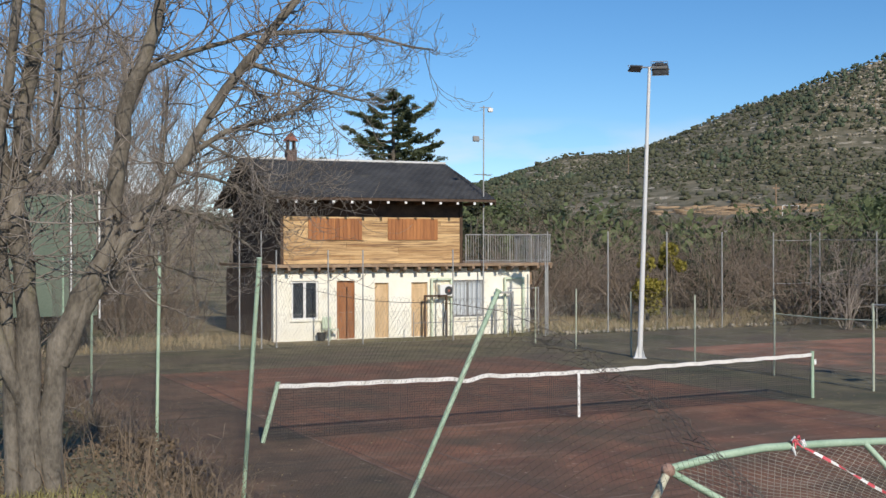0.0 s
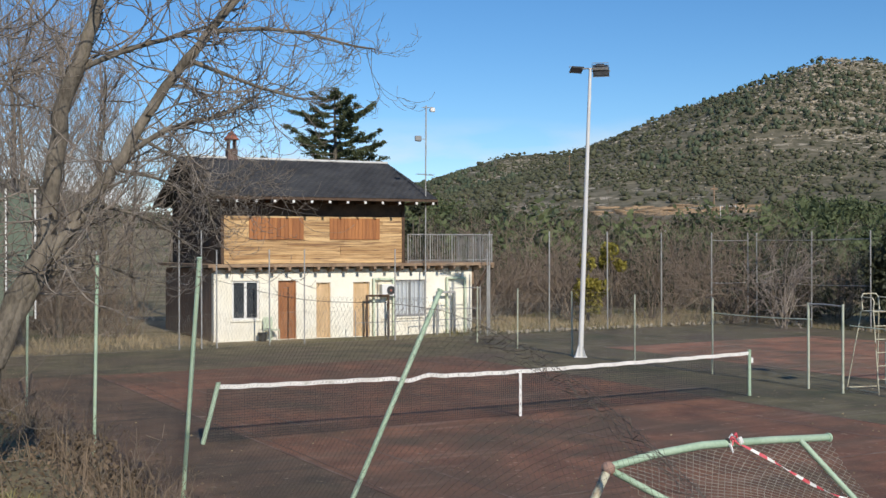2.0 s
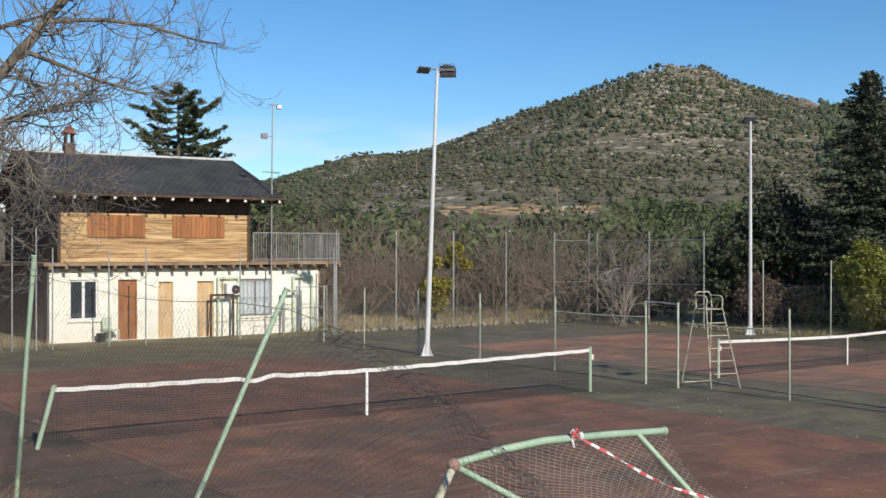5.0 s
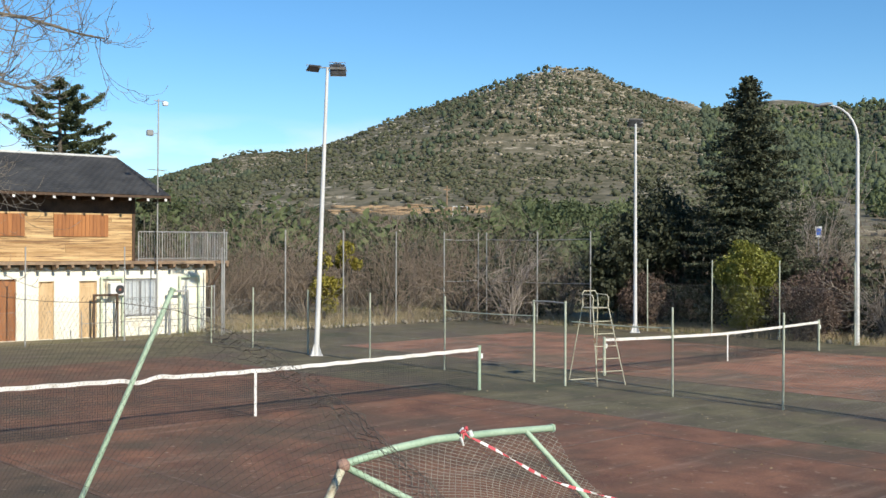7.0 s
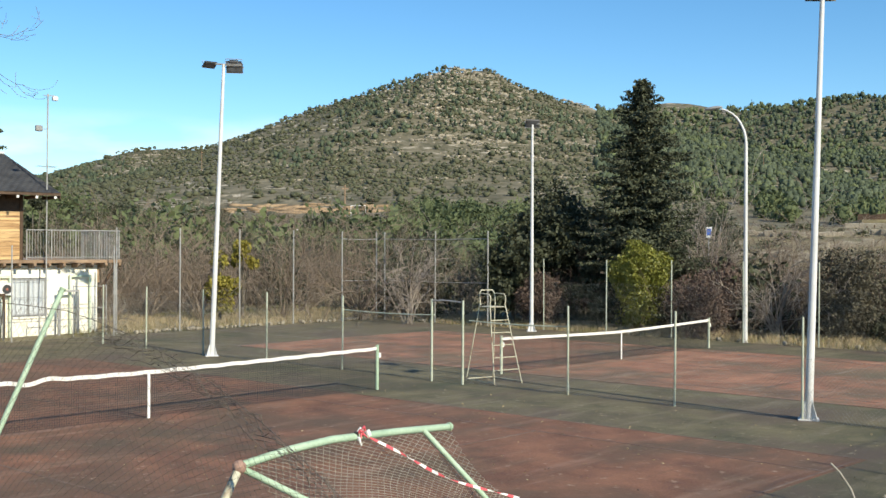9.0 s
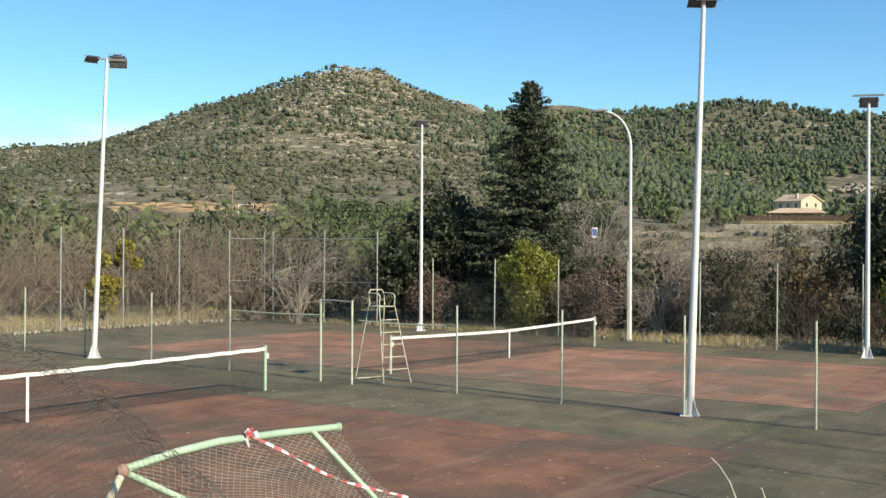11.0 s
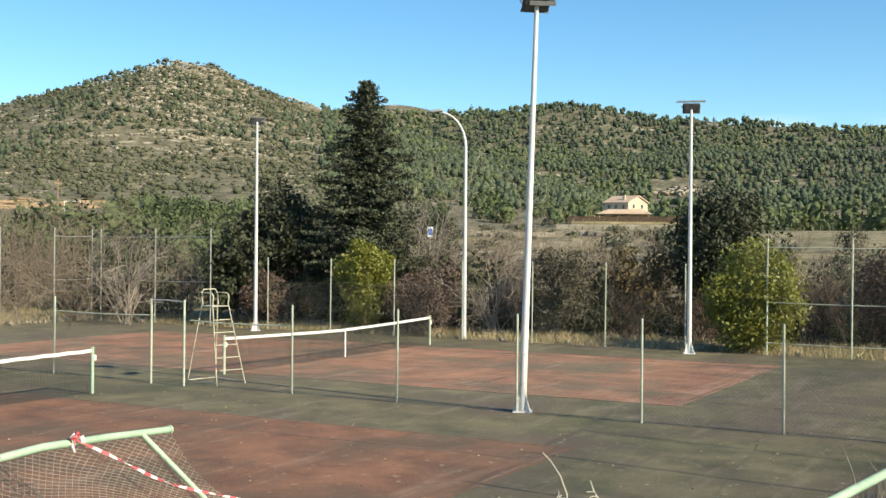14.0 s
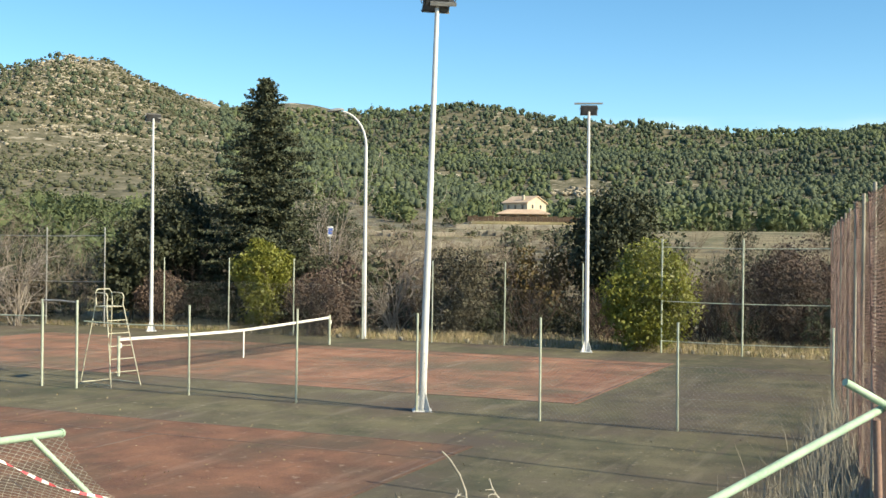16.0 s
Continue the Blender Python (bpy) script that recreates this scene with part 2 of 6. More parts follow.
M = {
    "soil": material("dry_grass_soil", (0.13, 0.105, 0.060), (0.35, 0.28, 0.155), 0.95, 0.35, 14, 0.5, spots=(0.10, 0.10, 0.042), spot_scale=0.12, spot_at=0.55),
    "hill": hillside(),
    "court_red": court("worn_red_acrylic", (0.112, 0.050, 0.031), (0.310, 0.142, 0.082), (0.120, 0.074, 0.047), (0.36, 0.25, 0.18), (0.34, 0.215, 0.155), (0.082, 0.070, 0.044)),
    "court_faded": court("sun_faded_red_acrylic", (0.185, 0.076, 0.045), (0.46, 0.225, 0.138), (0.15, 0.105, 0.068), (0.42, 0.29, 0.20), (0.46, 0.31, 0.22), (0.13, 0.115, 0.070)),
    "court_green": court("worn_green_acrylic", (0.062, 0.055, 0.029), (0.205, 0.174, 0.096), (0.115, 0.085, 0.060), (0.32, 0.27, 0.19), (0.26, 0.215, 0.15), (0.050, 0.058, 0.027)),
    "court_brown": court("tree_shaded_brown", (0.084, 0.050, 0.032), (0.222, 0.135, 0.084), (0.060, 0.045, 0.031), (0.27, 0.21, 0.15), (0.20, 0.15, 0.105), (0.058, 0.056, 0.032)),
    "pale_wire": material("dulled_wire", (0.26, 0.23, 0.18), (0.48, 0.43, 0.35), 0.7, 5, 60, 0.0),
    "cream_paint": material("peeling_cream_paint", (0.40, 0.38, 0.28), (0.60, 0.57, 0.43), 0.6, 6, 50, 0.2, spots=(0.22, 0.12, 0.06), spot_scale=8, spot_at=0.62),
    "line": material("worn_line_paint", (0.16, 0.115, 0.09), (0.35, 0.28, 0.23), 0.8, 2, 30, 0.1, spots=(0.12, 0.07, 0.055), spot_scale=1.2, spot_at=0.5),
    "faint_line": material("nearly_gone_line_paint", (0.13, 0.080, 0.058), (0.27, 0.19, 0.145), 0.85, 2, 30, 0.1, spots=(0.12, 0.07, 0.05), spot_scale=0.9, spot_at=0.5),
    "joint": material("tarred_joint", (0.02, 0.02, 0.018), (0.05, 0.048, 0.04), 0.9, 3, 30, 0.3),
    "green_paint": material("mint_green_paint", (0.27, 0.395, 0.27), (0.46, 0.58, 0.43), 0.55, 4, 50, 0.1, spots=(0.16, 0.09, 0.05), spot_scale=6, spot_at=0.72),
    "faded_green": material("faded_green_paint", (0.34, 0.38, 0.29), (0.56, 0.58, 0.46), 0.6, 5, 60, 0.1, spots=(0.16, 0.10, 0.06), spot_scale=7, spot_at=0.68),
    "grey_steel": material("galvanised_steel", (0.28, 0.28, 0.27), (0.46, 0.45, 0.43), 0.55, 5, 60, 0.05, metal=0.3, spots=(0.20, 0.13, 0.08), spot_scale=6, spot_at=0.7),
    "white_pole": material("white_pole_paint", (0.56, 0.56, 0.55), (0.72, 0.71, 0.69), 0.45, 1.5, 40, 0.05, spots=(0.42, 0.38, 0.33), spot_scale=3, spot_at=0.7),
    "white": material("white_paint", (0.66, 0.65, 0.62), (0.82, 0.81, 0.78), 0.6, 3, 60, 0.1),
    "tape": material("white_net_tape", (0.62, 0.60, 0.56), (0.82, 0.80, 0.76), 0.75, 6, 80, 0.3, spots=(0.45, 0.42, 0.36), spot_scale=5, spot_at=0.66),
    "net": material("black_net_cord", (0.02, 0.022, 0.02), (0.05, 0.05, 0.045), 0.8, 9, 90, 0.1),
    "wire": material("galvanised_wire", (0.20, 0.19, 0.165), (0.42, 0.40, 0.35), 0.6, 4, 60, 0.0, metal=0.2),
    "dark_wire": material("oxidised_wire", (0.085, 0.070, 0.056), (0.21, 0.175, 0.14), 0.75, 4, 60, 0.0),
    "rust_wire": material("rusty_wire", (0.20, 0.112, 0.085), (0.42, 0.27, 0.21), 0.85, 2, 60, 0.0),
    "plaster": material("cream_plaster", (0.80, 0.75, 0.61), (0.90, 0.87, 0.77), 0.85, 1.2, 30, 0.3, spots=(0.58, 0.48, 0.33), spot_scale=0.9, spot_at=0.68),
    "plank": material("honey_planks", (0.30, 0.150, 0.052), (0.82, 0.57, 0.29), 0.7, 2.2, 16, 0.4, spots=(0.19, 0.10, 0.05), spot_scale=2.0, spot_at=0.585, random_each=0.40, stretch=(0.4, 1, 7), specks=(0.10, 0.05, 0.025), speck_scale=4.0, speck_at=0.66),
    "shutter": material("red_brown_shutter_wood", (0.17, 0.055, 0.018), (0.52, 0.21, 0.065), 0.6, 1.5, 14, 0.3, random_each=0.4, stretch=(6, 1, 0.4)),
    "dark_wood": material("dark_stained_wood", (0.045, 0.026, 0.016), (0.125, 0.075, 0.045), 0.8, 2, 20, 0.3),
    "side_brown": material("brown_boards", (0.17, 0.105, 0.072), (0.34, 0.22, 0.15), 0.8, 2, 20, 0.3, stretch=(1, 4, 0.5)),
    "beam": material("weathered_beam", (0.18, 0.115, 0.07), (0.36, 0.25, 0.16), 0.8, 2, 20, 0.3),
    "door": material("brown_door_varnish", (0.23, 0.085, 0.03), (0.40, 0.17, 0.065), 0.5, 2, 20, 0.15, stretch=(3, 1, 0.5)),
    "tan": material("tan_door_wood", (0.50, 0.33, 0.17), (0.70, 0.50, 0.29), 0.6, 2, 20, 0.15, stretch=(3, 1, 0.5)),
    "pale_green": material("pale_green_frame", (0.50, 0.58, 0.43), (0.66, 0.72, 0.55), 0.6, 3, 40, 0.1),
    "slate": material("slate_roof", (0.020, 0.020, 0.022), (0.060, 0.060, 0.062), 0.75, 0.9, 5, 0.5, spots=(0.085, 0.08, 0.07), spot_scale=1.1, spot_at=0.68),
    "brick_red": material("chimney_cap_red", (0.24, 0.08, 0.05), (0.40, 0.15, 0.10), 0.8, 4, 40, 0.2),
    "zinc": material("ridge_zinc", (0.5, 0.5, 0.48), (0.68, 0.67, 0.64), 0.5, 2, 40, 0.05),
    "black": material("black_plastic", (0.02, 0.02, 0.02), (0.05, 0.05, 0.05), 0.5, 6, 60, 0.1),
    "grey": material("grey_casting", (0.20, 0.20, 0.20), (0.33, 0.33, 0.32), 0.5, 6, 60, 0.1),
    "lamp_black": material("dark_lamp_casing", (0.035, 0.035, 0.036), (0.09, 0.09, 0.09), 0.5, 6, 60, 0.1),
    "glass_lamp": material("flood_glass", (0.04, 0.042, 0.046), (0.10, 0.105, 0.11), 0.2, 6, 60, 0.0),
    "pane": material("window_glass", (0.03, 0.035, 0.04), (0.06, 0.07, 0.08), 0.06, 2, 20, 0.0),
    "pale_pane": material("pale_blue_glass", (0.48, 0.52, 0.54), (0.66, 0.68, 0.69), 0.15, 1, 12, 0.0),
    "bark": material("grey_bark", (0.060, 0.050, 0.038), (0.25, 0.215, 0.17), 0.95, 6, 45, 0.6, spots=(0.17, 0.15, 0.085), spot_scale=5, spot_at=0.66, stretch=(1, 1, 0.5)),
    "twig": material("brown_twigs", (0.10, 0.080, 0.066), (0.36, 0.31, 0.26), 0.9, 4, 40, 0.0),
    "pale_twig": material("pale_grey_twigs", (0.17, 0.138, 0.115), (0.39, 0.335, 0.285), 0.95, 0.8, 8, 0.0),
    "bare": material("bare_thicket", (0.13, 0.098, 0.072), (0.30, 0.235, 0.18), 0.95, 0.5, 6, 0.0),
    "bare_red": material("russet_thicket", (0.062, 0.042, 0.033), (0.165, 0.112, 0.088), 0.95, 0.5, 6, 0.0),
    "pine": material("pine_foliage", (0.034, 0.050, 0.030), (0.128, 0.155, 0.088), 0.85, 0.12, 1.5, 0.0, see_through=0.12),
    "pine_light": material("light_pine_foliage", (0.050, 0.070, 0.028), (0.150, 0.178, 0.078), 0.85, 0.12, 3, 0.0, see_through=0.12),
    "maquis": material("hill_scrub", (0.040, 0.046, 0.026), (0.132, 0.134, 0.074), 0.9, 0.25, 1.6, 0.0),
    "spruce": material("spruce_needles", (0.030, 0.038, 0.021), (0.100, 0.110, 0.060), 0.8, 1.5, 20, 0.0),
    "oak": material("holm_oak_leaves", (0.024, 0.030, 0.015), (0.080, 0.088, 0.044), 0.7, 1.0, 12, 0.0, see_through=0.1),
    "cedar": material("cedar_needles", (0.038, 0.052, 0.022), (0.125, 0.145, 0.062), 0.8, 1.0, 12, 0.0, see_through=0.1),
    "olive_grey": material("grey_green_leaves", (0.060, 0.054, 0.036), (0.17, 0.15, 0.10), 0.75, 1.0, 12, 0.0, see_through=0.1),
    "laurel": material("bright_laurel_leaves", (0.12, 0.135, 0.022), (0.33, 0.325, 0.072), 0.5, 1.0, 12, 0.0, see_through=0.3),
    "yellow_leaf": material("yellowing_leaves", (0.19, 0.17, 0.025), (0.38, 0.32, 0.06), 0.7, 1.0, 12, 0.0, see_through=0.2),
    "autumn": material("autumn_leaves", (0.095, 0.066, 0.026), (0.21, 0.15, 0.062), 0.8, 1.0, 12, 0.0, see_through=0.2),
    "straw": material("dry_straw", (0.23, 0.175, 0.10), (0.52, 0.42, 0.26), 0.9, 2, 20, 0.0),
    "grass": material("winter_grass", (0.13, 0.125, 0.045), (0.32, 0.28, 0.12), 0.9, 2, 20, 0.0),
    "rock": material("limestone", (0.20, 0.175, 0.135), (0.44, 0.385, 0.30), 0.95, 0.4, 4, 0.5),
    "earth": material("ochre_earth", (0.24, 0.16, 0.09), (0.42, 0.30, 0.19), 0.95, 0.3, 5, 0.4),
    "red": material("red_tape", (0.55, 0.07, 0.085), (0.74, 0.13, 0.15), 0.4, 8, 60, 0.0),
    "screen_green": material("green_wind_screen", (0.085, 0.115, 0.085), (0.145, 0.175, 0.13), 0.85, 0.6, 20, 0.2),
    "tile_roof": material("terracotta_tiles", (0.46, 0.32, 0.225), (0.64, 0.48, 0.355), 0.85, 0.8, 8, 0.4),
    "stone_wall": material("ochre_render", (0.44, 0.38, 0.28), (0.60, 0.53, 0.41), 0.9, 0.8, 8, 0.3),
    "litter": material("leaf_litter", (0.075, 0.052, 0.034), (0.24, 0.175, 0.115), 0.9, 2, 20, 0.0),
    "chimney": material("sooty_brick", (0.09, 0.06, 0.05), (0.18, 0.12, 0.10), 0.9, 4, 40, 0.3),
    "blue": material("blue_paint", (0.05, 0.12, 0.45), (0.10, 0.2, 0.6), 0.6, 3, 30, 0.0),
}


# ---- building blocks ----
def mesh_of(name, bm, mat, smooth=False):
    bm.normal_update()
    me = bpy.data.meshes.new(name)
    bm.to_mesh(me)
    bm.free()
    me.materials.append(M[mat])
    if smooth:
        me.polygons.foreach_set("use_smooth", [True] * len(me.polygons))
    return me


def part(name, bm, mat, parent, label="", smooth=False):
    ob = new(name, mesh_of(name, bm, mat, smooth))
    ob.parent = parent
    if label:
        tagged(ob, label)
    return ob


def thing(name, at, rz=0.0, label="", category="", group="", kind=""):
    ob = new(name)
    ob.empty_display_size = 0.2
    ob.matrix_basis = pose(at[0], at[1], at[2], 0, 0, rz)
    return tagged(ob, label, category, group, kind)


def box(bm, a, b, bevel=0.0):
    """A box between two corners, its edges bevelled."""
    vs = [bm.verts.new((x, y, z)) for x in (a[0], b[0]) for y in (a[1], b[1]) for z in (a[2], b[2])]
    fs = [bm.faces.new([vs[i] for i in q]) for q in ((0, 1, 3, 2), (4, 6, 7, 5), (0, 4, 5, 1), (2, 3, 7, 6), (0, 2, 6, 4), (1, 5, 7, 3))]
    if bevel:
        es = {e for f in fs for e in f.edges}
        bmesh.ops.bevel(bm, geom=list(es), offset=bevel, segments=1, affect="EDGES")
    return bm


def tube(bm, pts, radii, sides=8, caps=True):
    """A round bar along points, with one radius or one for each point."""
    pts = [Vector(p) for p in pts]
    if not isinstance(radii, (list, tuple)):
        radii = [radii] * len(pts)
    rings = []
    side = None
    for i, p in enumerate(pts):
        way = (pts[min(i + 1, len(pts) - 1)] - pts[max(i - 1, 0)]).normalized()
        if side is None:
            side = way.orthogonal().normalized()
        side = (side - way * side.dot(way)).normalized()
        other = way.cross(side)
        rings.append([bm.verts.new(p + (side * math.cos(a) + other * math.sin(a)) * radii[i]) for a in (2 * math.pi * k / sides for k in range(sides))])
    for r0, r1 in zip(rings, rings[1:]):
        for k in range(sides):
            bm.faces.new((r0[k], r0[(k + 1) % sides], r1[(k + 1) % sides], r1[k]))
    if caps:
        for ring in (rings[0][::-1], rings[-1]):
            bm.faces.new([bm.verts.new(v.co) for v in ring])
    return bm


def B():
    return bmesh.new()


class Soup:
    """Vertices and faces gathered as arrays, for what has many small pieces."""

    def __init__(self):
        self.v, self.f, self.n = [], [], 0

    def add(self, v, f):
        self.v.append(np.asarray(v, float))
        self.f.append(np.asarray(f, int) + self.n)
        self.n += len(v)

    def strand(self, pts, r0, r1, sides=3):
        """A thin bar along points, tapering."""
        pts = np.asarray(pts, float)
        n = len(pts)
        way = np.gradient(pts, axis=0)
        way /= np.linalg.norm(way, axis=1, keepdims=True) + 1e-9
        ref = np.array([0.3, 0.2, 0.93]) if abs(way[0, 2]) < 0.8 else np.array([0.9, 0.3, 0.1])
        a = np.cross(way, ref)
        a /= np.linalg.norm(a, axis=1, keepdims=True) + 1e-9
        b = np.cross(way, a)
        r = np.linspace(r0, r1, n)[:, None]
        ring = [pts + r * (a * math.cos(t) + b * math.sin(t)) for t in (2 * math.pi * k / sides for k in range(sides))]
        v = np.stack(ring, 1).reshape(-1, 3)
        k = np.arange(sides)
        base = (np.arange(n - 1) * sides)[:, None]
        q0, q1 = base + k, base + (k + 1) % sides
        f = np.stack([q0, q1, q1 + sides, q0 + sides], -1).reshape(-1, 4)
        self.add(v, np.concatenate([f[:, [0, 1, 2]], f[:, [0, 2, 3]]]))

    def leaves(self, centres, size, rng, flat=0.0):
        """One four-sided leaf or tuft at each centre, turned by chance."""
        c = np.asarray(centres, float)
        n = len(c)
        a = rng.normal(size=(n, 3))
        a[:, 2] *= 1 - flat
        a /= np.linalg.norm(a, axis=1, keepdims=True)
        b = np.cross(a, rng.normal(size=(n, 3)))
        b /= np.linalg.norm(b, axis=1, keepdims=True) + 1e-9
        s = size * rng.uniform(0.6, 1.3, (n, 1)) if np.isscalar(size) else size[:, None] * rng.uniform(0.6, 1.3, (n, 1))
        v = np.stack([c - a * s, c + b * s * 0.55, c + a * s, c - b * s * 0.55], 1).reshape(-1, 3)
        i = np.arange(n)[:, None] * 4
        self.add(v, np.concatenate([i + [0, 1, 2], i + [0, 2, 3]]))

    def mesh(self, name, mat, smooth=False):
        v, f = np.concatenate(self.v), np.concatenate(self.f)
        me = bpy.data.meshes.new(name)
        me.vertices.add(len(v))
        me.vertices.foreach_set("co", v.astype(np.float32).ravel())
        me.loops.add(f.size)
        me.loops.foreach_set("vertex_index", f.astype(np.int32).ravel())
        me.polygons.add(len(f))
        me.polygons.foreach_set("loop_start", np.arange(0, f.size, 3, dtype=np.int32))
        me.update(calc_edges=True)
        me.materials.append(M[mat])
        if smooth:
            me.polygons.foreach_set("use_smooth", [True] * len(f))
        return me

    def part(self, name, mat, parent, label=""):
        ob = new(name, self.mesh(name, mat))
        ob.parent = parent
        return tagged(ob, label) if label else ob


def chain_link(soup, width, height, cell, wire, bend=None, step=None, base=0.0):
    """Diagonal wires both ways over a sheet along x, standing in z; bend moves its points."""
    pitch = cell * math.sqrt(2)
    lines = int((width + height) / pitch) + 1
    for k in range(lines):
        c = k * pitch
        x0, x1 = max(0.0, c - height), min(width, c)
        if x1 - x0 < 0.01:
            continue
        n = 2 if step is None else max(2, int((x1 - x0) / step) + 2)
        xs = np.linspace(x0, x1, n)
        for up in (0, 1):
            zs = c - xs if up else height - (c - xs)
            pts = np.stack([xs, np.full(n, 0.004 if up else 0.0), zs + base], 1)
            if bend:
                pts = np.array([bend(*p) for p in pts])
            soup.strand(pts, wire, wire, 3)


def smooth01(t):
    t = np.clip(t, 0, 1)
    return t * t * (3 - 2 * t)


# ---- ground and hills ----
def ridge(rows, lift=0.0):
    """Points of a crest from bearing, distance and elevation seen from the terrace."""
    return np.array([(d * math.sin(radians(a)), d * math.cos(radians(a)), EYE + d * math.tan(radians(e + lift))) for a, d, e in rows])


RIDGES = [
    (ridge([(14, 640, 0.6), (22, 610, 1.6), (26, 590, 2.4), (28.1, 580, 3.08), (30.7, 565, 3.95), (32.1, 560, 4.5), (33.05, 557, 4.7), (34.6, 553, 4.72), (36.3, 548, 4.86), (38.55, 540, 5.62), (40.4, 532, 6.45), (42.0, 528, 6.98), (43.6, 525, 7.48), (45.5, 520, 8.18), (47.1, 520, 8.66), (48, 520, 8.9)]), 360),
    (ridge([(48, 520, 8.9), (50.1, 525, 8.75), (51.3, 530, 8.17), (52.1, 535, 7.84), (53.5, 545, 7.35), (54.9, 555, 7.0), (57, 570, 6.4), (61, 600, 5.2), (66, 640, 3.6)], 0.06), 360),
    (ridge([(46, 860, 5.6), (54, 815, 6.6), (56.5, 800, 6.85), (59.1, 795, 7.02), (61.2, 790, 6.72), (64.3, 775, 6.66), (66, 765, 6.88), (67.5, 760, 7.02), (69.7, 750, 6.85), (71.2, 745, 6.5), (72.7, 740, 6.28), (75.0, 730, 6.15), (76.5, 725, 6.15), (78.1, 720, 5.9), (80.5, 712, 5.7), (83.4, 705, 5.62), (86, 695, 5.55), (87.3, 692, 5.75), (97, 690, 6.0), (110, 700, 4.5)], 0.13), 430),
    (ridge([(-25, 650, 2.5), (-12, 640, 3.2), (0, 620, 3.3), (7, 620, 3.7), (12, 640, 2.6), (17, 660, 0.8)]), 330),
]
COURT = (4.25, 0.6, 37.4, 37.9)        # x0, y0, x1, y1 of the paved courts


def wobble(x, y, s, seed):
    """Cheap smooth noise from a few sines."""
    r = np.random.default_rng(seed)
    out = np.zeros_like(x)
    for k in range(7):
        a, p, q = r.uniform(0, 6.28), r.uniform(0, 6.28), r.uniform(0.6, 2.2)
        out = out + np.sin((x * math.cos(a) + y * math.sin(a)) * q / s + p) / q
    return out / 4


def height(x, y):
    x, y = np.asarray(x, float), np.asarray(y, float)
    r = np.hypot(x, y)
    z = 7.0 * smooth01((r - 60) / 160) + 0.5 * wobble(x, y, 18, 3) * smooth01((r - 48) / 30)
    for line, reach in RIDGES:
        fold = 75 if reach > 400 else 22
        best = np.full(x.shape, 1e9)
        top = np.zeros(x.shape)
        for p, q in zip(line, line[1:]):
            d = q[:2] - p[:2]
            t = np.clip(((x - p[0]) * d[0] + (y - p[1]) * d[1]) / (d @ d), 0, 1)
            dist = np.hypot(x - p[0] - t * d[0], y - p[1] - t * d[1])
            near = dist < best
            best, top = np.where(near, dist, best), np.where(near, p[2] + t * (q[2] - p[2]), top)
        s = np.clip(1 - best / reach, 0, 1)
        rise = (top - 7) * (0.04 * s * s * (3 - 2 * s) + 0.96 * s ** (1.9 if reach > 400 else 2.5))
        rise = rise + s * s * (1 - s) * fold * wobble(x, y, 48, 11)
        ledge = 9.0
        k = rise / ledge + 0.5 * wobble(x, y, 70, 5) + 0.9 * wobble(x, y, 130, 15) + 0.12 * wobble(x, y, 20, 25)
        fr = k - np.floor(k)
        rise = rise + np.where(rise > 6, (smooth01((fr - 0.55) / 0.35) - fr) * ledge * 0.08 * np.clip(s * (1 - s) * 5, 0, 1), 0)
        z = np.maximum(z, 7.0 * smooth01((r - 60) / 160) + rise)
    # the courts lie level; a bank carries the viewer
    inside = (x > COURT[0] - 0.2) & (x < COURT[2] + 1.5) & (y > COURT[1] - 0.4) & (y < COURT[3] + 0.4)
    bank = 1.75 * (1 - smooth01((x - 1.5) / 2.5)) * (1 - smooth01((y - 34) / 12)) + 0.08 * wobble(x, y, 1.6, 8) * (x < 3.9)
    side = 1.75 * (1 - smooth01((y + 1.2) / 1.9)) * (1 - smooth01((x - 40) / 20))
    z = np.where(r < 90, z + np.maximum(bank, side) * (1 - smooth01((r - 55) / 35)), z)
    z = np.where((r < 60) & (y > 33) & (x > -5), z + 0.06 * wobble(x, y, 2.5, 9), z)
    return np.where(inside, -0.05, z)


def ground_sheet():
    az = np.concatenate([np.arange(-30, 120, 0.5), np.arange(120, 330, 3.0)])
    rr = [0.0, 0.6]
    while rr[-1] < 3200:
        rr.append(rr[-1] * (1.036 if rr[-1] < 60 else 1.026) + 0.02)
    rr = np.array(rr)
    a, r = np.meshgrid(np.radians(az), rr)
    x, y = r * np.sin(a), r * np.cos(a)
    v = np.stack([x, y, height(x, y)], -1).reshape(-1, 3)
    n, m = len(rr), len(az)
    i, j = np.meshgrid(np.arange(n - 1), np.arange(m), indexing="ij")
    a0, a1 = i * m + j, i * m + (j + 1) % m
    f = np.stack([a0, a0 + m, a1 + m, a1], -1).reshape(-1, 4)
    s = Soup()
    s.add(v, np.concatenate([f[:, [0, 1, 2]], f[:, [0, 2, 3]]]))
    me = s.mesh("ground", "soil", True)
    me.materials.append(M["hill"])
    c = v[f].mean(1)
    far = (np.hypot(c[:, 0], c[:, 1]) > 215).astype(np.int32)
    me.polygons.foreach_set("material_index", np.concatenate([far, far]))
    return tagged(new("ground", me), "dry grassy ground rising to scrub-covered limestone hills", "ground", kind="structure")


ground = ground_sheet()

